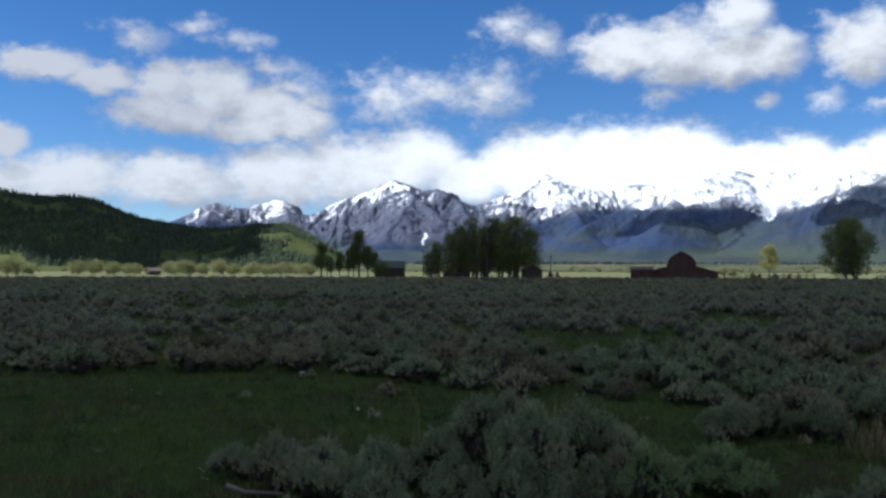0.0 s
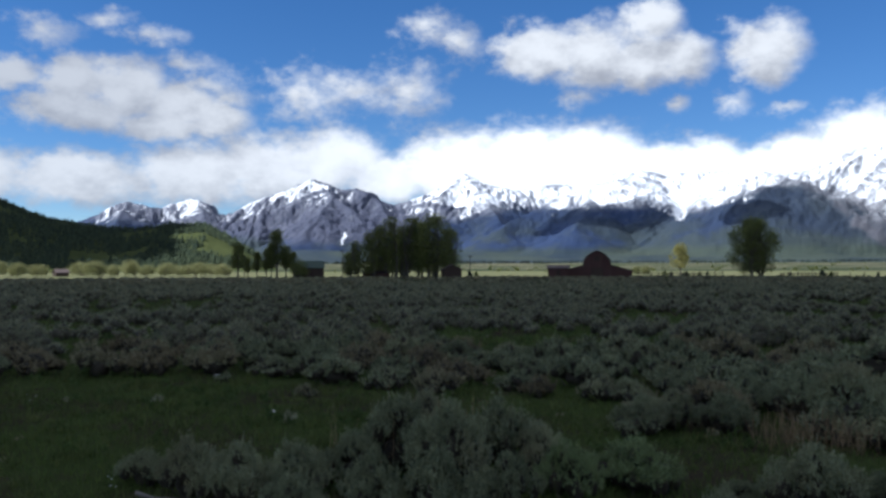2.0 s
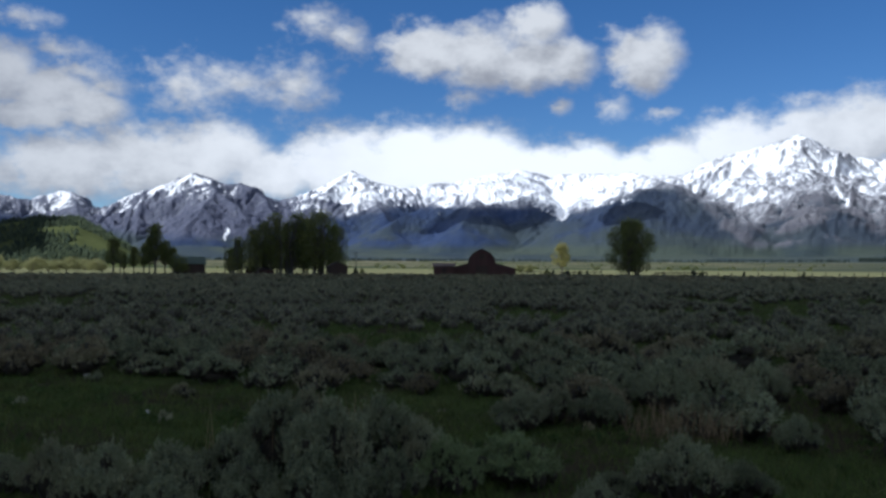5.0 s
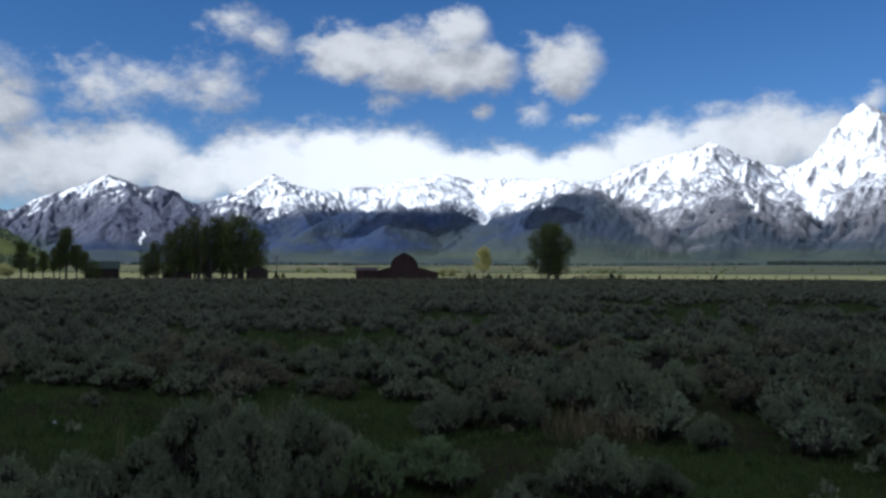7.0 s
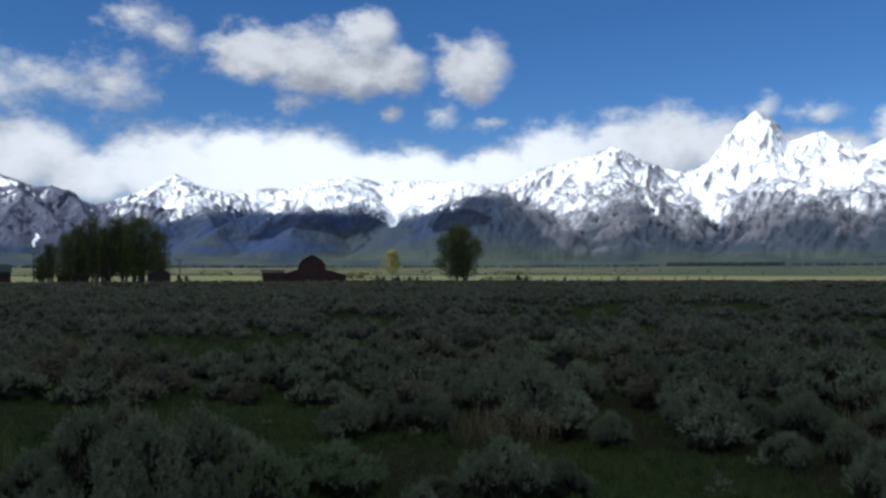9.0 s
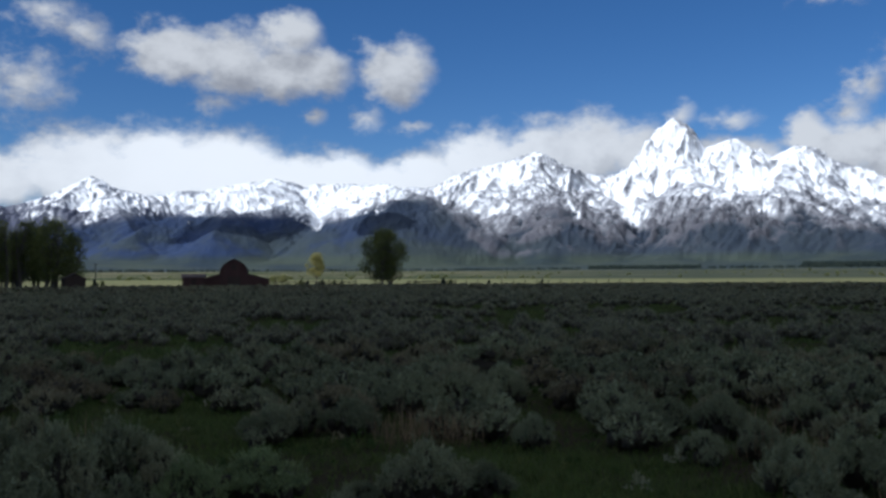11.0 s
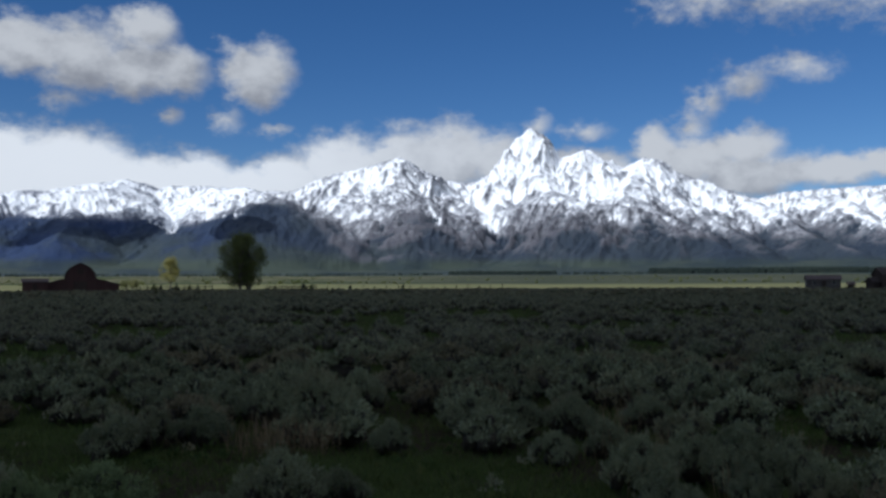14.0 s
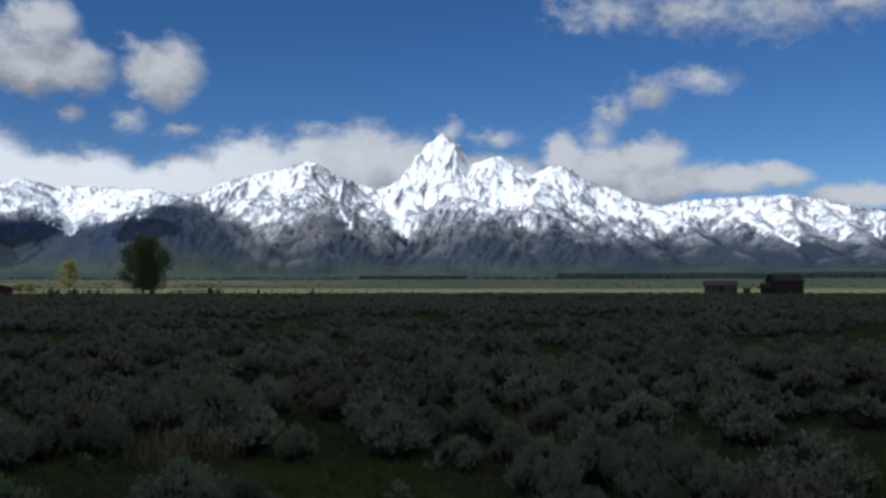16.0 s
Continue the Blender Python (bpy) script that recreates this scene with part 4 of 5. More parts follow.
def build_sage():
    grey = "rounded grey-green sagebrush with dense small leaves on the meadow"
    fine = [sagebrush(s, 800, 14, 0.056, SAGE, grey) for s in range(4)]
    fresh = sagebrush(4, 800, 14, 0.056, SAGE_GREEN, "low fresh green sagebrush with bright leaf tips")
    plain = [sagebrush(20 + s, 240, 8, 0.104, SAGE, grey) for s in range(4)]
    dry = sagebrush(9, 320, 6, 0.092, SAGE_DRY, "dry brownish sagebrush with sparse grey leaves")
    rng = np.random.default_rng(8)
    used = set()

    def plant(ob, x, y, rad, tall):
        m = pose(x, y, float(ground_height(np.array(x), np.array(y))) - 0.02, 0, 0, rng.uniform(0, 360)) @ Matrix.Diagonal((rad * 1.02, rad * 1.02, tall * 0.97, 1))
        if ob.name in used:
            copy_thing(ob, m @ Matrix.Diagonal((1 / ob.scale.x, 1 / ob.scale.y, 1 / ob.scale.z, 1)))
        else:
            used.add(ob.name)
            ob.matrix_world = m

    for k, (x, y, rad, tall) in enumerate(SHRUBS_NEAR + SHRUBS_MID):
        plant(fresh if 14 <= k < 16 else fine[k % 4], x, y, rad, tall)
    for k, (x, y, rad, tall) in enumerate(SHRUBS_NORTH + SHRUBS_ROW):
        plant(dry if k % 9 == 3 or (x < -2.5 and k % 2) else plain[k % 4], x, y, rad, tall)
    taken = np.array([(a, b, c) for a, b, c, _ in SHRUBS_NEAR + SHRUBS_MID + SHRUBS_NORTH + SHRUBS_ROW])
    x, y, rng2 = jitter(5.0, 21.5, 0.80, 12)
    left = 300 - len(taken)
    far_spots = []
    for i in np.argsort(np.hypot(x, y)):
        if np.min(np.hypot(taken[:, 0] - x[i], taken[:, 1] - y[i]) - taken[:, 2]) < 0.22:
            continue
        if np.hypot(x[i], y[i]) < 8.6 and np.degrees(np.arctan2(x[i], y[i])) < 62:
            continue
        rad = rng2.uniform(0.28, 0.54)
        tall = min(0.55, rad * rng2.uniform(0.85, 1.2))
        if left > 0:
            plant(dry if i % 9 == 3 or (x[i] < -2.5 and i % 2) else plain[i % 4], x[i], y[i], rad, tall)
            left -= 1
        else:
            far_spots.append((x[i], y[i], 0.0, rng2.uniform(0, 6.28), rad, tall))
    near = [mound(50 + s, 10, 6, 4, 190, 3, 0.13) for s in range(6)]
    mid = [mound(60 + s, 8, 6, 4, 80, 2, 0.20) for s in range(6)]
    low = [mound(70 + s, 4, 5, 3, 34, 2, 0.27) for s in range(6)]
    least = [mound(80 + s, 3, 5, 3, 15, 2, 0.38) for s in range(6)]
    bands = [(21.5, 48, 0.98, mid), (48, 115, 1.5, low), (115, 232, 2.7, least)]
    for k, (r0, r1, step, forms) in enumerate(bands):
        x, y, g = jitter(r0, r1, step, 30 + k)
        z = ground_height(x, y)
        rad = g.uniform(0.28, 0.52, x.size) * step
        tall = np.minimum(rad * g.uniform(0.75, 1.2, x.size), g.uniform(0.40, 0.60, x.size))
        spots = [(x[i], y[i], z[i] - 0.02, g.uniform(0, 6.28), rad[i], tall[i]) for i in range(x.size)]
        v, f, slots = thickets(forms, spots)
        if k == 0:
            v2, f2, slots2 = thickets(near, far_spots)
            v, f, slots = np.concatenate([v, v2]), np.concatenate([f, f2 + len(v)]), np.concatenate([slots, slots2])
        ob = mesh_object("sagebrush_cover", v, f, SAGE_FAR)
        # second slot: lumps coloured dark as the shade under the leaves
        ob.data.materials.append(SAGE_SHADE)
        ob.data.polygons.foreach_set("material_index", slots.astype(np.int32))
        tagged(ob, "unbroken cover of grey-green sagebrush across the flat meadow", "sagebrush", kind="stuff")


build_sage()


# ---- trees ----
def broadleaf(seed, spread, leaf_count, leaf, base, leaf_mat, label, name="cottonwood_tree", trunks=1, category="tree", group="", clumps=30, loose=0.11, boxy=2.4):
    """A unit tree one metre high: tapered trunks with limbs, and a crown of leafy clumps with gaps between them."""
    rng = np.random.default_rng(seed)
    root = thing(name, label, category, group)
    size = loose * rng.uniform(0.65, 1.25, clumps)
    up = (np.arange(clumps) + rng.uniform(0, 1, clumps)) / clumps
    wide = np.where(up > 0.45, (1 - np.abs((up - 0.45) / 0.58) ** boxy) ** (1 / boxy), 1 - 0.28 * ((0.45 - up) / 0.45) ** 2)
    turn, reach = np.arange(clumps) * 2.4 + rng.uniform(-0.6, 0.6, clumps), rng.uniform(0.0, 1.0, clumps) ** 0.6
    out = np.maximum(spread * wide - size, 0.01) * reach
    centre = np.stack([np.cos(turn) * out, np.sin(turn) * out, base + size * 0.8 + up * (1 - base - 1.7 * size)], 1)
    pieces = []
    roots = (rng.uniform(-0.5, 0.5, (trunks, 2)) * spread * 0.8) if trunks > 1 else np.zeros((1, 2))
    for ox, oy in roots:
        lean = rng.normal(0, 0.03, 2)
        line = [(ox, oy, -0.01), (ox + lean[0], oy + lean[1], 0.3), (ox * 0.8 + lean[0] * 2, oy * 0.8 + lean[1] * 2, 0.6), (ox * 0.7 + lean[0] * 2.5, oy * 0.7 + lean[1] * 2.5, 0.88)]
        pieces.append(tube(line, [0.022, 0.017, 0.010, 0.004], 6))
    for k in range(clumps):
        ox, oy = roots[np.argmin(np.hypot(*(roots - centre[k, :2]).T))]
        foot = np.array((ox, oy, max(base * 0.9, centre[k, 2] * 0.72 - 0.05)))
        middle = (foot + centre[k]) / 2 - (0, 0, 0.015)
        pieces.append(tube([tuple(foot), tuple(middle), tuple(centre[k])], [0.008, 0.005, 0.002], 4))
    v, f = join(pieces)
    mesh_object("trunk", v, f, BARK, root)
    who = rng.choice(clumps, leaf_count, p=size ** 2 / (size ** 2).sum())
    out = rng.normal(0, 1, (leaf_count, 3))
    out /= np.linalg.norm(out, axis=1, keepdims=True)
    at = centre[who] + out * (size[who] * rng.uniform(0.1, 1.05, leaf_count) ** 0.5 * (1 + 0.55 * rng.random(leaf_count) ** 4))[:, None] * (1, 1, 0.85)
    at = at[at[:, 2] < 1.0]
    at[:, 2] = np.maximum(at[:, 2], base * 0.7)
    n = len(at)
    v, f = leaves(rng, at, np.tile((0, 0, 0.2), (n, 1)), leaf * rng.uniform(0.6, 1.3, n), leaf * 0.42 * rng.uniform(0.7, 1.2, n), 1.0)
    mesh_object("crown", v, f, leaf_mat, root)
    return root


def planted(ob, az, dist, tall, wide=1.0, turn=0.0, first=False):
    x, y = polar(az, dist)
    m = pose(x, y, float(ground_height(x, y)), 0, 0, turn) @ Matrix.Diagonal((tall * wide, tall * wide, tall, 1))
    if first:
        ob.matrix_world = m
        return ob
    return copy_thing(ob, m @ Matrix.Diagonal((1 / ob.scale.x, 1 / ob.scale.y, 1 / ob.scale.z, 1)))


def up_to(el, dist):
    return EYE + 0.6 + dist * math.tan(radians(el))


def build_trees():
    green = "tall leafy green cottonwood tree in the homestead grove"
    forms = [broadleaf(100 + s, 0.30, 5200, 0.024, 0.05, COTTONWOOD, green, trunks=3, group="cottonwood grove", clumps=48, loose=0.10) for s in range(3)]
    grove = [(4.75, 3.85, 226, 1.22), (3.3, 3.72, 230, 1.0), (1.85, 3.60, 226, 0.85), (1.15, 3.05, 229, 0.9), (0.4, 2.6, 225, 0.9), (-0.45, 1.95, 227, 1.0), (5.75, 2.9, 224, 0.95), (2.55, 3.0, 235, 1.0), (3.95, 3.3, 236, 1.0), (-0.95, 1.2, 230, 1.0)]
    for k, (az, el, d, wide) in enumerate(grove):
        planted(forms[k % 3], az, d, up_to(el, d), wide, 67 * k, k < 3)
    slim = broadleaf(110, 0.25, 2600, 0.030, 0.24, COTTONWOOD, "slender dark green tree beside a shed", group="trees by the shed", clumps=20, loose=0.10)
    for k, (az, el, d, wide) in enumerate([(-5.55, 2.75, 226, 1.15), (-4.95, 1.7, 228, 1.0), (-6.2, 1.4, 230, 1.1), (-6.8, 1.25, 228, 1.0), (-8.0, 1.85, 226, 1.2), (-7.4, 0.9, 232, 1.1), (-4.5, 1.25, 224, 1.2), (-5.9, 1.9, 227, 0.8)]):
        planted(slim, az, d, up_to(el, d), wide, 50 * k, k == 0)
    bush = broadleaf(115, 0.55, 1600, 0.05, 0.03, COTTONWOOD, "dense dark green bush growing against a shed", name="leafy_bush", trunks=2, category="shrub", clumps=16, loose=0.22)
    planted(bush, -4.1, 219, up_to(0.75, 219), 1.0, 0, True)
    lone = broadleaf(120, 0.47, 17000, 0.022, 0.05, COTTONWOOD, "broad dense dark green cottonwood standing alone", trunks=3, clumps=120, loose=0.105, boxy=2.8)
    planted(lone, 25.05, 224, up_to(3.28, 224), 1.0, 20, True)
    bright = broadleaf(130, 0.43, 2200, 0.040, 0.18, YELLOW_LEAF, "small yellow-green tree in new leaf", name="young_tree", clumps=22, loose=0.12)
    planted(bright, 20.65, 292, up_to(1.72, 292), 0.95, 0, True)
    willow = broadleaf(140, 0.80, 2400, 0.065, 0.02, WILLOW, "rounded pale yellow-green willow bush on the valley floor", name="willow_bush", trunks=3, category="shrub", group="willow bushes", clumps=24, loose=0.24)
    k = 0
    for az, el, wide in [(-26.6, 0.65, 1.2), (-25.6, 0.35, 1.0), (-22.9, 0.5, 0.9), (-21.9, 0.6, 1.0), (-20.9, 0.35, 0.8), (-20.0, 0.42, 0.8), (-19.5, 0.3, 0.8), (-17.4, 0.52, 1.0), (-16.5, 0.48, 1.1), (-15.5, 0.40, 1.1), (-14.5, 0.60, 0.7),
                         (-13.6, 0.35, 1.3), (-12.4, 0.36, 1.3), (-11.3, 0.38, 1.3), (-10.4, 0.42, 1.2), (-9.6, 0.40, 1.2), (-8.9, 0.30, 1.0), (17.9, 0.2, 0.9), (18.5, 0.15, 1.0)]:
        d = 330 + 12 * (k % 4)
        planted(willow, az, d, up_to(el + (0.16, -0.03, 0.10, 0.02)[k % 4], d), wide * (1.05, 1.35, 1.15)[k % 3], 41 * k, k == 0)
        k += 1


build_trees()


# ---- buildings ----
def slab(bm, corners, thick):
    """A sheet through the corners, thickened downwards."""
    top = [bm.verts.new(c) for c in corners]
    low = [bm.verts.new((c[0], c[1], c[2] - thick)) for c in corners]
    n = len(corners)
    bm.faces.new(top)
    bm.faces.new(low[::-1])
    for i in range(n):
        bm.faces.new((top[i], low[i], low[(i + 1) % n], top[(i + 1) % n]))


def box(bm, x0, x1, y0, y1, z0, z1):
    m = Matrix.Translation(((x0 + x1) / 2, (y0 + y1) / 2, (z0 + z1) / 2)) @ Matrix.Diagonal((x1 - x0, y1 - y0, z1 - z0, 1))
    bmesh.ops.create_cube(bm, size=1, matrix=m)


def prism(bm, outline, y0, y1):
    """An outline in x, z pulled along y."""
    a = [bm.verts.new((x, y0, z)) for x, z in outline]
    b = [bm.verts.new((x, y1, z)) for x, z in outline]
    n = len(outline)
    bm.faces.new(a)
    bm.faces.new(b[::-1])
    for i in range(n):
        bm.faces.new((a[i], b[i], b[(i + 1) % n], a[(i + 1) % n]))


def at_bearing(az, dist, turn=0.0):
    x, y = polar(az, dist)
    return pose(x, y, float(ground_height(x, y)), 0, 0, -az + turn)


def barn():
    root = thing("barn", "old weathered red wooden barn with rounded gambrel roof and lean-tos", "barn")
    arch = [(-3.5, 2.7), (-3.3, 3.9), (-2.45, 5.0), (-1.2, 5.85), (0.0, 6.35), (1.2, 5.85), (2.45, 5.0), (3.3, 3.9), (3.5, 2.7)]
    arch = [(x, z + 0.6) for x, z in arch]
    bm = bmesh.new()
    prism(bm, [(-3.36, -0.3)] + [(x * 0.96, z - 0.12) for x, z in arch] + [(3.36, -0.3)], 0.0, 14)
    part("wall", bm, RED_WOOD, root)
    for (x0, z0), (x1, z1) in zip(arch, arch[1:]):
        bm = bmesh.new()
        slab(bm, [(x0, -0.4, z0), (x1, -0.4, z1), (x1, 14.4, z1), (x0, 14.4, z0)], 0.12)
        part("roof_panel", bm, ROOF_DARK, root)
    for s, out in ((1, 8.6), (-1, 8.4)):
        bm = bmesh.new()
        prism(bm, [(3.38 * s, -0.3), (3.38 * s, 3.05), (out * s, 1.75), (out * s, -0.3)], 0.3, 13.5)
        part("lean_to_wall", bm, RED_WOOD, root)
        bm = bmesh.new()
        slab(bm, [(3.4 * s, 0.0, 3.3), ((out + 0.4) * s, 0.0, 1.8), ((out + 0.4) * s, 13.8, 1.8), (3.4 * s, 13.8, 3.3)], 0.12)
        part("lean_to_roof", bm, ROOF_DARK, root)
    bm = bmesh.new()
    box(bm, -1.5, 1.5, -0.08, 0.0, 0, 2.6)
    part("door", bm, BROWN_WOOD, root)
    bm = bmesh.new()
    box(bm, -0.7, 0.7, -0.07, 0.0, 4.2, 5.5)
    part("loft_door", bm, BROWN_WOOD, root)
    root.matrix_world = at_bearing(15.4, 220)


def gable(name, label, az, dist, wide, deep, eave, ridge, wall_mat, roof_mat, turn=0.0, along=True, windows=()):
    root = thing(name, label, "building")
    eave, ridge = eave + 0.6, ridge + 0.6
    bm = bmesh.new()
    w, d = (wide / 2, deep / 2)
    if along:
        prism(bm, [(-d, -0.3), (-d, eave), (0, ridge - 0.12), (d, eave), (d, -0.3)], -w, w)
    else:
        prism(bm, [(-w, -0.3), (-w, eave), (0, ridge - 0.12), (w, eave), (w, -0.3)], -d, d)
    part("wall", bm, wall_mat, root)
    q, l = (d, w) if along else (w, d)
    for s in (1, -1):
        bm = bmesh.new()
        over = (ridge - eave) / q * 0.35
        slab(bm, [(0, -l - 0.3, ridge), ((q + 0.35) * s, -l - 0.3, eave - over + 0.06), ((q + 0.35) * s, l + 0.3, eave - over + 0.06), (0, l + 0.3, ridge)], 0.1)
        part("roof_panel", bm, roof_mat, root)
    bm = bmesh.new()
    if along:
        box(bm, -d - 0.06, -d, -0.5, 0.5, 0, min(2.0, eave - 0.1))
    else:
        box(bm, -0.5, 0.5, -d - 0.06, -d, 0, min(2.0, eave - 0.1))
    part("door", bm, BROWN_WOOD, root)
    for y in windows:
        bm = bmesh.new()
        box(bm, -d - 0.05, -d, y - 0.45, y + 0.45, 1.15, 2.05)
        frame_part = part("window", bm, PALE_TRIM, root, "pale window frame")
        bm = bmesh.new()
        box(bm, -d - 0.07, -d - 0.054, y - 0.36, y + 0.36, 1.24, 1.96)
        part("pane", bm, GLASS, frame_part)
    root.matrix_world = at_bearing(az, dist, turn + (90 if along else 0))
    return root


def build_homestead():
    barn()
    left = gable("shed", "low grey wooden shed joined to the barn yard", 12.9, 219, 5.2, 4.0, 2.0, 2.7, RED_WOOD, ROOF_DARK, 0)
    gable("shed", "dark brown shed with a green metal roof under trees", -3.5, 224, 7.0, 5.0, 2.3, 3.95, BROWN_WOOD, ROOF_GREEN, 8)
    gable("shed", "small dark brown gabled shed beside the grove", 5.85, 220, 4.6, 4.5, 1.7, 2.9, BROWN_WOOD, ROOF_BLACK, 10, False)
    gable("cabin", "low red cabin half hidden by cottonwoods", 0.9, 228, 7.0, 4.0, 0.8, 1.5, RED_WOOD, ROOF_BLACK, 0)
    gable("barn", "dark brown gabled barn at the edge of the sagebrush", 65.5, 224, 6.6, 6.0, 2.9, 4.5, BROWN_WOOD, ROOF_BLACK, 24)
    gable("log_house", "low weathered grey log house on the open meadow", 61.75, 228, 7.4, 5.0, 1.9, 2.9, GREY_WOOD, ROOF_DARK, 6, True, (-2.2, 2.1))
    gable("shed", "low dark lean shed beside the brown barn", 64.6, 223, 2.6, 4.0, 1.3, 2.3, BROWN_WOOD, ROOF_BLACK, 24)
    gable("shed", "tiny dark outbuilding between log house and barn", 63.3, 232, 1.5, 2.0, 0.7, 1.2, BROWN_WOOD, ROOF_DARK, 0)
    gable("farmhouse", "distant small house with a dull brown roof among willows", -18.5, 356, 4.6, 4.0, 1.0, 2.2, BROWN_WOOD, ROOF_DARK, 20)


build_homestead()


# ---- cloud overhead whose shade lies on the meadow ----
def shade_cloud(shadow_at, radius, high, seed, flat=0.16, ragged=0.10, mat=CLOUD):
    bm = bmesh.new()
    bmesh.ops.create_icosphere(bm, subdivisions=5, radius=1)
    for v in bm.verts:
        k = 1 + ragged * noise.fractal(v.co * 2.2 + Vector((seed, 0, 0)), 1.0, 2.0, 4)
        v.co = Vector((v.co.x * radius[0] * k, v.co.y * radius[1] * k, v.co.z * min(radius) * flat * k))
    at = Vector(shadow_at) + SUN_DIR * (high / SUN_DIR.z)
    me = bpy.data.meshes.new("cloud")
    bm.to_mesh(me)
    bm.free()
    me.polygons.foreach_set("use_smooth", [True] * len(me.polygons))
    me.materials.append(mat)
    ob = new("cloud", me)
    ob.location = at
    return tagged(ob, "grey-white cumulus cloud drifting high over the valley", "cloud", kind="structure")


shade_cloud((6, 0, 0), (260, 260), 620, 3)
shade_cloud((*polar(16.0, 3080), 185), (290, 110), 1150, 9, 0.16, 0.14, THIN_CLOUD)
shade_cloud((*polar(24.8, 2870), 192), (118, 60), 1150, 14, 0.16, 0.20, THIN_CLOUD)
shade_cloud((*polar(-18.5, 900), 30), (125, 210), 600, 21, 0.16, 0.3)


# ---- grass and stalks ----
def build_grass():
    rng = np.random.default_rng(44)
    n = 170000
    az, r = rng.uniform(-33, 78, n), 3.8 + 17.0 * rng.uniform(0, 1, n) ** 0.8
    x, y = polar(az, r)
    keep = (fractal(x / 1.6, y / 1.6, 3, 55) > -0.22) | (in_clearing(x, y) > 0)
    x, y = x[keep], y[keep]
    at = np.stack([x, y, ground_height(x, y) - 0.01], -1)
    k = len(at)
    tall = rng.uniform(0.04, 0.11, k) * (1 + 0.6 * fractal(x / 0.9, y / 0.9, 2, 66))
    v, f = leaves(rng, at, np.tile((0.0, 0.0, 1.0), (k, 1)), tall, rng.uniform(0.003, 0.007, k), 0.45, True)
    m = 60000
    az, r = rng.uniform(-33, 78, m), rng.uniform(19, 60, m)
    x, y = polar(az, r)
    at = np.stack([x, y, ground_height(x, y) - 0.01], -1)
    v2, f2 = leaves(rng, at, np.tile((0.0, 0.0, 1.0), (m, 1)), rng.uniform(0.06, 0.16, m), rng.uniform(0.012, 0.03, m), 0.5, True)
    v, f = np.concatenate([v, v2]), np.concatenate([f, f2 + len(v)])
    tagged(mesh_object("grass", v, f, GRASS), "short dark green meadow grass between the shrubs", "grass", kind="stuff")


build_grass()


def dry_clump(label, x, y, rad, tall, count, seed):
    rng = np.random.default_rng(seed)
    a, d = rng.uniform(0, 6.28, count), np.sqrt(rng.uniform(0, 1, count)) * rad
    at = np.stack([np.cos(a) * d, np.sin(a) * d, np.zeros(count)], -1)
    v, f = leaves(rng, at, np.tile((0.0, 0.0, 1.0), (count, 1)), tall * rng.uniform(0.35, 1.1, count), np.full(count, 0.0028), 0.20)
    ob = mesh_object("dry_grass_clump", v, f, STRAW)
    ob.location = (x, y, float(ground_height(np.array(x), np.array(y))))
    tagged(ob, label, "dry grass", "dry stalk clumps")


for k, (cx, cy, cr, ch) in enumerate([(3.72, 7.55, 0.20, 0.40), (4.02, 7.42, 0.22, 0.44), (4.36, 7.3, 0.20, 0.40), (4.1, 7.8, 0.2, 0.42), (0.45, 7.6, 0.4, 0.72), (0.0, 7.0, 0.3, 0.60), (1.1, 7.9, 0.3, 0.55), (6.9, 7.4, 0.25, 0.50), (7.7, 6.5, 0.25, 0.50), (8.2, 6.1, 0.22, 0.46), (6.3, 4.9, 0.2, 0.42), (6.2, 5.4, 0.22, 0.44), (6.0, 4.6, 0.2, 0.46), (6.6, 4.9, 0.22, 0.46), (5.6, 3.7, 0.2, 0.40), (7.0, 4.0, 0.22, 0.46), (6.9, 5.9, 0.25, 0.48), (5.35, 4.2, 0.18, 0.36), (5.2, 8.6, 0.25, 0.55), (4.6, 8.2, 0.25, 0.5)]):
    dry_clump("clump of upright tan dry stalks among sagebrush", cx, cy, cr, ch, 84 if k < 4 else 36, 200 + k)


# ---- fences and poles ----
def post_mesh():
    bm = bmesh.new()
    bmesh.ops.create_cone(bm, cap_ends=True, segments=7, radius1=0.12, radius2=0.10, depth=1.4, matrix=Matrix.Translation((0, 0, 0.60)))
    me = bpy.data.meshes.new("post")
    bm.to_mesh(me)
    bm.free()
    me.materials.append(BROWN_WOOD)
    return me


POST = post_mesh()


def fence(az0, d0, az1, d1, count, label, rails=(0.5, 1.1)):
    root = thing("fence", label, "fence")
    a, b = Vector((*polar(az0, d0), 0)), Vector((*polar(az1, d1), 0))
    rng = random.Random(int(az0 * 10))
    for k in range(count + 1):
        p = a.lerp(b, k / count)
        ob = new("post", POST)
        ob.parent = root
        ob.matrix_basis = pose(p.x, p.y, float(ground_height(np.array(p.x), np.array(p.y))), rng.uniform(-4, 4), rng.uniform(-4, 4), rng.uniform(0, 90)) @ Matrix.Diagonal((1, 1, rng.uniform(0.85, 1.25), 1))
    turn = math.atan2((b - a).y, (b - a).x)
    for z in rails:
        for k in range(count):
            p, q = a.lerp(b, k / count), a.lerp(b, (k + 1) / count)
            bm = bmesh.new()
            box(bm, -0.05, (q - p).length + 0.05, -0.05, 0.05, -0.09, 0.09)
            ob = part("rail", bm, BROWN_WOOD, root)
            ob.matrix_basis = pose(p.x, p.y, -0.6 + z + rng.uniform(-0.06, 0.06), 0, rng.uniform(-1, 1), math.degrees(turn))


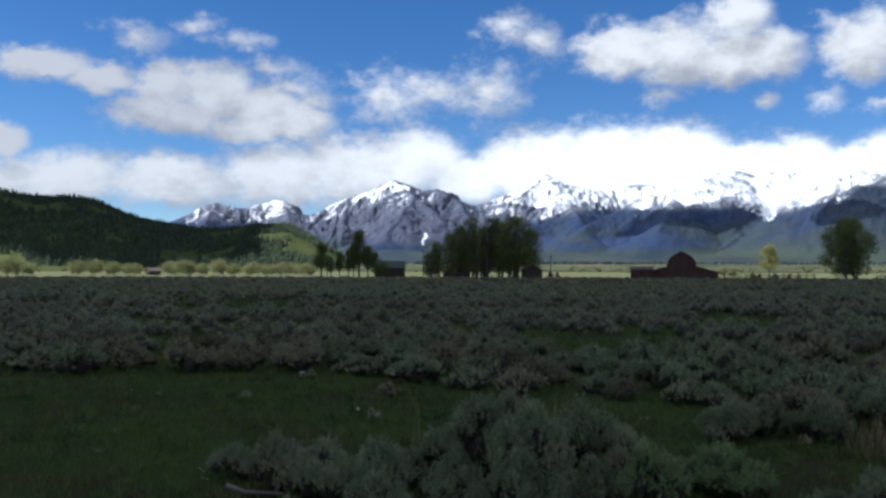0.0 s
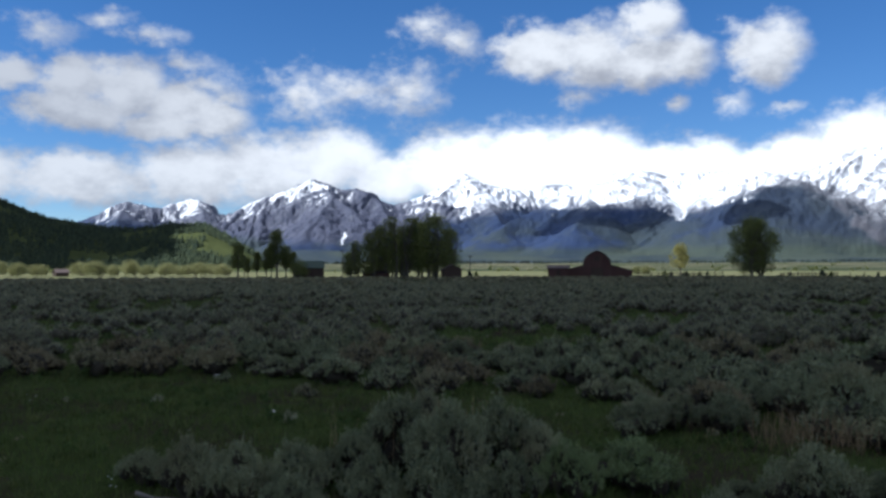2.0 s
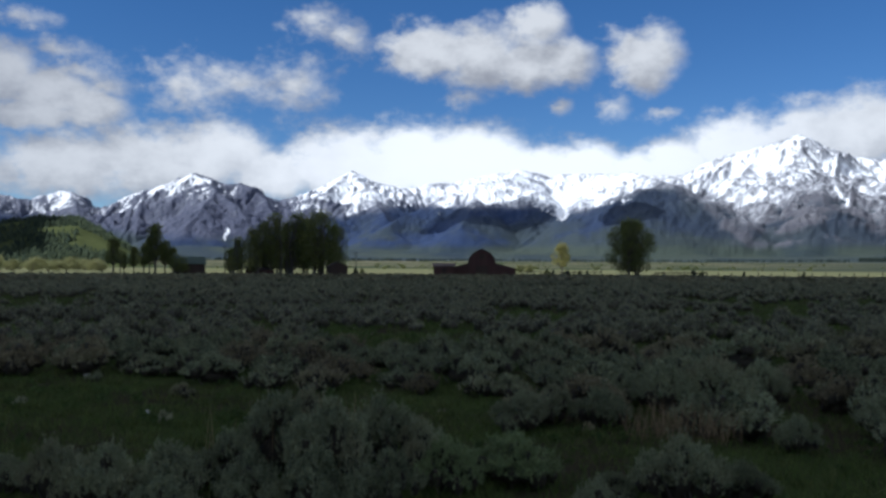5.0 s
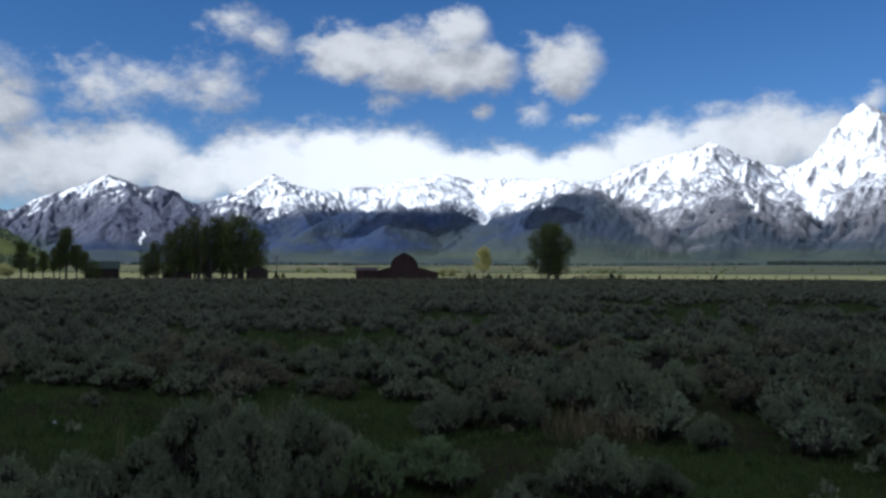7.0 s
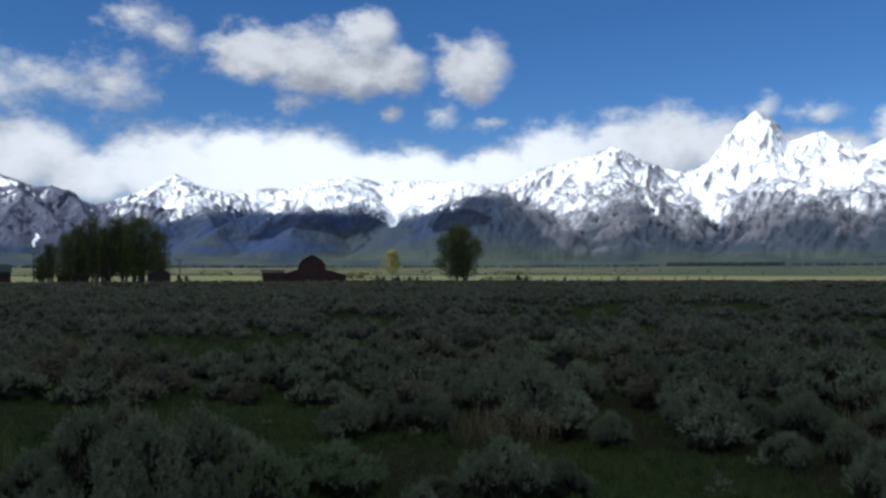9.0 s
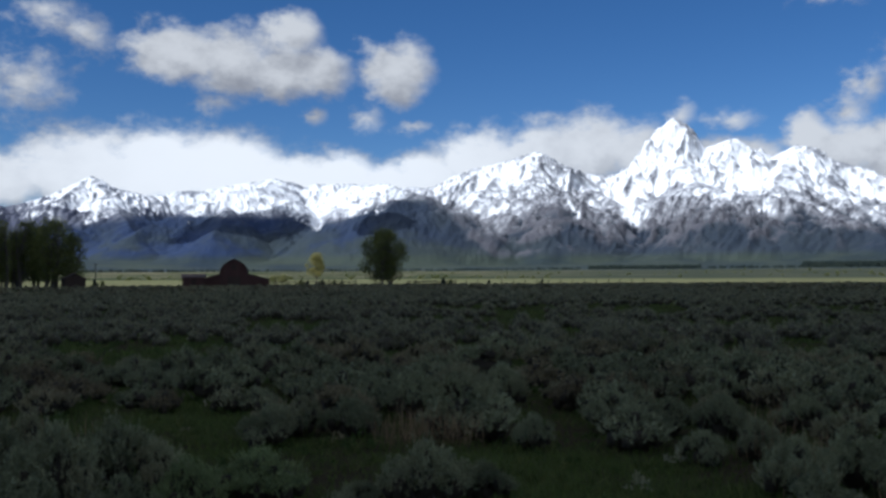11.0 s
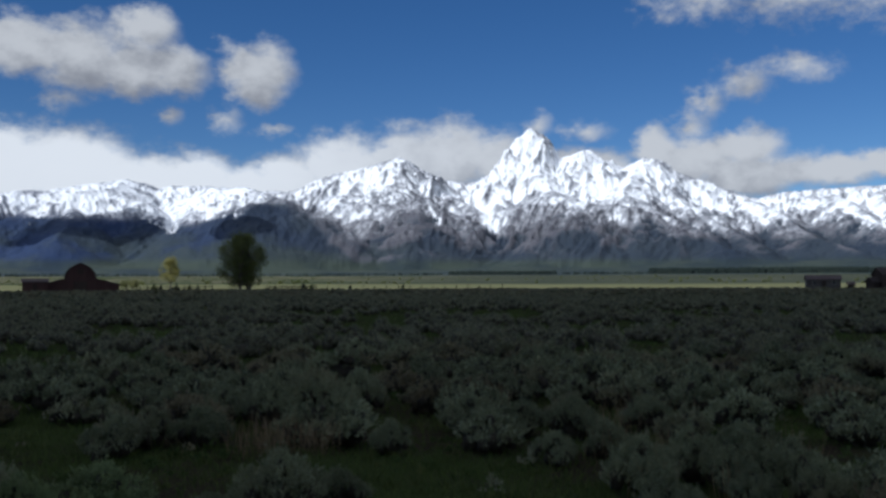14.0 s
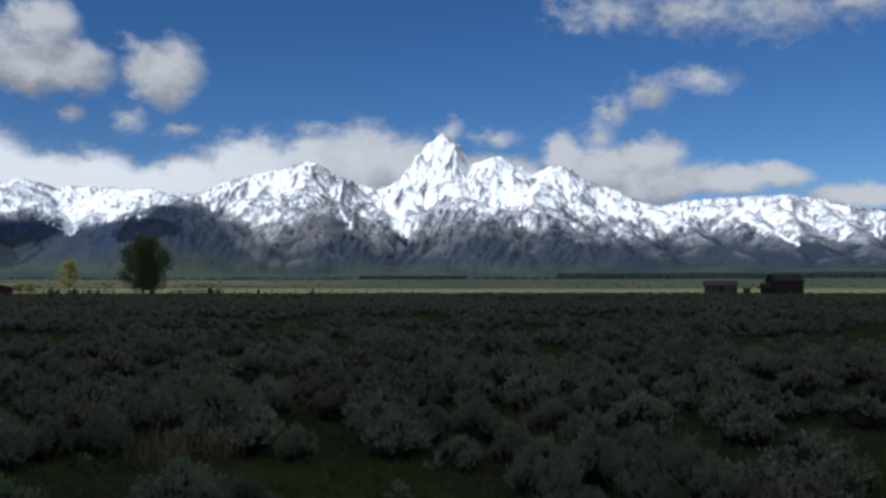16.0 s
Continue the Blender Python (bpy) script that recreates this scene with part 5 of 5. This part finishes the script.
fence(26.6, 222, 29.8, 226, 16, "weathered grey pole corral fence on the meadow edge")
fence(18.0, 232, 23.2, 230, 12, "weathered grey wooden fence behind the barn")
fence(30.5, 236, 42.0, 240, 15, "sparse line of grey fence posts across the meadow", ())


def utility_pole(az, dist, tall):
    root = thing("utility_pole", "weathered wooden utility pole with a crossarm", "utility pole", "utility poles")
    bm = bmesh.new()
    bmesh.ops.create_cone(bm, cap_ends=True, segments=8, radius1=0.14, radius2=0.10, depth=tall, matrix=Matrix.Translation((0, 0, tall / 2 - 0.1)))
    part("pole", bm, GREY_WOOD, root)
    bm = bmesh.new()
    box(bm, -0.9, 0.9, 0.11, 0.21, tall - 0.7, tall - 0.58)
    part("crossarm", bm, GREY_WOOD, root)
    root.matrix_world = at_bearing(az, dist)


for az, d, el in [(-1.3, 236, 1.35), (7.1, 238, 1.0), (-7.6, 240, 0.9)]:
    utility_pole(az, d, up_to(el, d))


# ---- hedges and far woods on the valley floor ----
def build_valley_growth():
    rng = np.random.default_rng(77)
    forms = [mound(300 + k, 3, 6, 3, 26, 2, 0.3) for k in range(5)]
    spots = []
    for _ in range(900):
        r = 480 * math.exp(rng.uniform(0, 1.55))
        az = rng.uniform(-32, 76)
        x, y = polar(az, r)
        if perlin(np.array(math.log(r) * 7), np.array(az / 9), 5) < 0.05:
            continue
        q = rng.uniform(0.9, 2.4)
        spots.append((x, y, float(ground_height(x, y)), rng.uniform(0, 6.28), q * 1.4, q))
    v, f, _ = thickets(forms, spots)
    tagged(mesh_object("valley_bushes", v, f, COTTONWOOD), "scattered low green bushes on the far valley floor", "bushes", kind="stuff")
    spots = []
    for az0, az1, r0, n, q0, q1 in [(38.5, 45.5, 2420, 900, 6, 14), (51.5, 73, 2440, 2600, 11, 20), (46, 52, 2420, 160, 5, 10), (30, 38, 2380, 160, 5, 10), (-6, 12, 2320, 420, 5, 11), (12, 30, 2340, 260, 5, 10)]:
        az, r = np.sort(rng.uniform(az0, az1, n)), r0 + rng.uniform(-40, 50, n)
        z = mountain_form(az[None], r[None])[0][0]
        x, y = polar(az, r)
        spots += [(x[i], y[i], z[i] - 1, rng.uniform(0, 6.28), q * 1.5, q) for i in range(n) for q in [rng.uniform(q0, q1)]]
    v, f = scatter([conifer_template(90 + k, 3, 5) for k in range(4)], spots)
    tagged(mesh_object("far_woods", v, f, CONIFER), "dark line of conifer woods at the mountain foot", "woods", kind="stuff")


build_valley_growth()


# ---- small things in the grass ----
def stone(label, x, y, size, seed):
    bm = bmesh.new()
    bmesh.ops.create_icosphere(bm, subdivisions=2, radius=1)
    for v in bm.verts:
        v.co *= 1 + 0.28 * noise.noise(v.co * 1.3 + Vector((seed, 0, 0)))
        v.co = Vector((v.co.x * size, v.co.y * size * 0.8, v.co.z * size * 0.55))
    me = bpy.data.meshes.new("stone")
    bm.to_mesh(me)
    bm.free()
    me.materials.append(PALE_STONE)
    ob = new("stone", me)
    ob.location = (x, y, float(ground_height(np.array(x), np.array(y))) + size * 0.3)
    tagged(ob, label, "stone")


def flower_clump(x, y, seed):
    root = thing("flower_clump", "small clump of white wildflowers in short grass", "flowers", "wildflowers", pose(x, y, float(ground_height(np.array(x), np.array(y)))))
    rng = np.random.default_rng(seed)
    for k in range(4):
        px, py, h = rng.uniform(-0.09, 0.09), rng.uniform(-0.09, 0.09), rng.uniform(0.07, 0.14)
        v, f = tube([(px, py, 0), (px + 0.005, py, h)], [0.003, 0.002], 4)
        stem = mesh_object("stem", v, f, GRASS, root)
        bm = bmesh.new()
        bmesh.ops.create_icosphere(bm, subdivisions=1, radius=0.008, matrix=Matrix.Translation((px + 0.005, py, h)) @ Matrix.Diagonal((1, 1, 0.6, 1)))
        part("flower_head", bm, PETAL, root)


def stick(label, x, y, length, turn, seed):
    rng = np.random.default_rng(seed)
    pts = [(length * t, 0.03 * rng.normal(), 0.02 + 0.02 * abs(rng.normal())) for t in (-0.5, -0.2, 0.15, 0.5)]
    v, f = tube(pts, [0.018, 0.016, 0.013, 0.006], 6)
    ob = mesh_object("dead_branch", v, f, DEAD_WOOD)
    ob.matrix_world = pose(x, y, float(ground_height(np.array(x), np.array(y))), 0, 0, turn)
    tagged(ob, label, "branch")


PALE_STONE = material("pale_stone", paint_two((0.35, 0.34, 0.31), (0.6, 0.58, 0.54), 20.0))
PETAL = material("white_petals", paint_two((0.45, 0.45, 0.42), (0.65, 0.65, 0.6), 60.0))
DEAD_WOOD = material("bleached_wood", paint_two((0.11, 0.10, 0.09), (0.26, 0.24, 0.21), 25.0, (1, 1, 4)))
stone("small pale stone lying in the short grass", -1.02, 10.18, 0.045, 1)
stone("small pale stone beside sagebrush", -2.2, 13.6, 0.05, 5)
for k, (x, y) in enumerate([(-1.79, 6.59), (-4.1, 11.2)]):
    flower_clump(x, y, 400 + k)
stick("bleached dead branch lying at the edge of sagebrush", -1.35, 6.35, 0.45, 8, 3)
stick("bleached dead branch leaning under sagebrush", 0.85, 4.75, 0.4, 60, 6)
stick("bleached dead branch among dry stalks", 2.35, 5.3, 0.5, 75, 9)


# ---- low growth and clutter in the yard ----
def yard_shrub(az, dist, wide, tall, seed, mat):
    v, f, _ = mound(seed, 4, 6, 4, 60, 3, 0.2)
    ob = mesh_object("yard_shrub", v * (wide, wide, tall), f, mat)
    x, y = polar(az, dist)
    ob.location = (x, y, float(ground_height(x, y)))
    tagged(ob, "dark low shrub along the weathered yard fence", "shrub", "yard shrubs")


for k, (az, d, w, h) in enumerate([(19.7, 228, 0.9, 1.9), (20.1, 229, 0.7, 1.5), (21.0, 229, 1.0, 1.7), (21.8, 231, 0.7, 1.4), (22.3, 230, 0.6, 1.5), (28.9, 224, 1.3, 1.6), (29.5, 225, 0.8, 1.5), (27.2, 224, 0.7, 1.2), (7.0, 236, 1.2, 1.8), (7.5, 237, 0.9, 1.6), (35.5, 238, 0.8, 1.4), (32.0, 238, 0.6, 1.2)]):
    yard_shrub(az, d, w, h, 500 + k, CONIFER if k % 3 else COTTONWOOD)


# ---- leafy forbs in the clearings ----
def build_forbs():
    rng = np.random.default_rng(91)
    spots = []
    az, r = rng.uniform(-32, 76, 2600), 4.2 + 22 * rng.uniform(0, 1, 2600) ** 0.75
    x, y = polar(az, r)
    thick = fractal(x / 1.3, y / 1.3, 3, 15)
    z = ground_height(x, y)
    for i in np.flatnonzero(thick > 0.0):
        q = rng.uniform(0.05, 0.13)
        spots.append((x[i], y[i], z[i], rng.uniform(0, 6.28), q, q * rng.uniform(0.7, 1.3)))
    forms = [sage_foliage(600 + k, 26, 2, 0.42, 5) for k in range(5)]
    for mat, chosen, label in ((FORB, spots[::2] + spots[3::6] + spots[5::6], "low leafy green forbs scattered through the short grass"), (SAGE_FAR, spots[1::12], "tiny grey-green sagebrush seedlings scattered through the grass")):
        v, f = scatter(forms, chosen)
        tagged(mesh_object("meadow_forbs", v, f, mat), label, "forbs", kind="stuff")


def build_tussocks():
    rng = np.random.default_rng(95)
    az, r = rng.uniform(-32, 76, 5200), 4.0 + 18 * rng.uniform(0, 1, 5200) ** 0.7
    x, y = polar(az, r)
    keep = np.flatnonzero(fractal(x / 1.1, y / 1.1, 3, 25) + 0.25 * (in_clearing(x, y) > 0) > 0.06)
    each = 16
    who = np.repeat(keep, each)
    n = len(who)
    px, py = x[who] + rng.normal(0, 0.035, n), y[who] + rng.normal(0, 0.035, n)
    at = np.stack([px, py, ground_height(px, py) - 0.01], -1)
    tall = np.repeat(rng.uniform(0.07, 0.19, len(keep)), each) * rng.uniform(0.5, 1.1, n)
    v, f = leaves(rng, at, np.tile((0.0, 0.0, 1.0), (n, 1)), tall, rng.uniform(0.004, 0.009, n), 0.42, True)
    tagged(mesh_object("grass_tussocks", v, f, TUSSOCK), "uneven tussocks of yellow-green grass in the clearings", "grass", kind="stuff")


TUSSOCK = leafy("tussock_blades", (0.045, 0.066, 0.018), (0.215, 0.235, 0.085), 0.3, 1.2)
build_tussocks()
FORB = leafy("forb_leaves", (0.035, 0.060, 0.018), (0.12, 0.165, 0.055), 0.3, 1.5)
build_forbs()
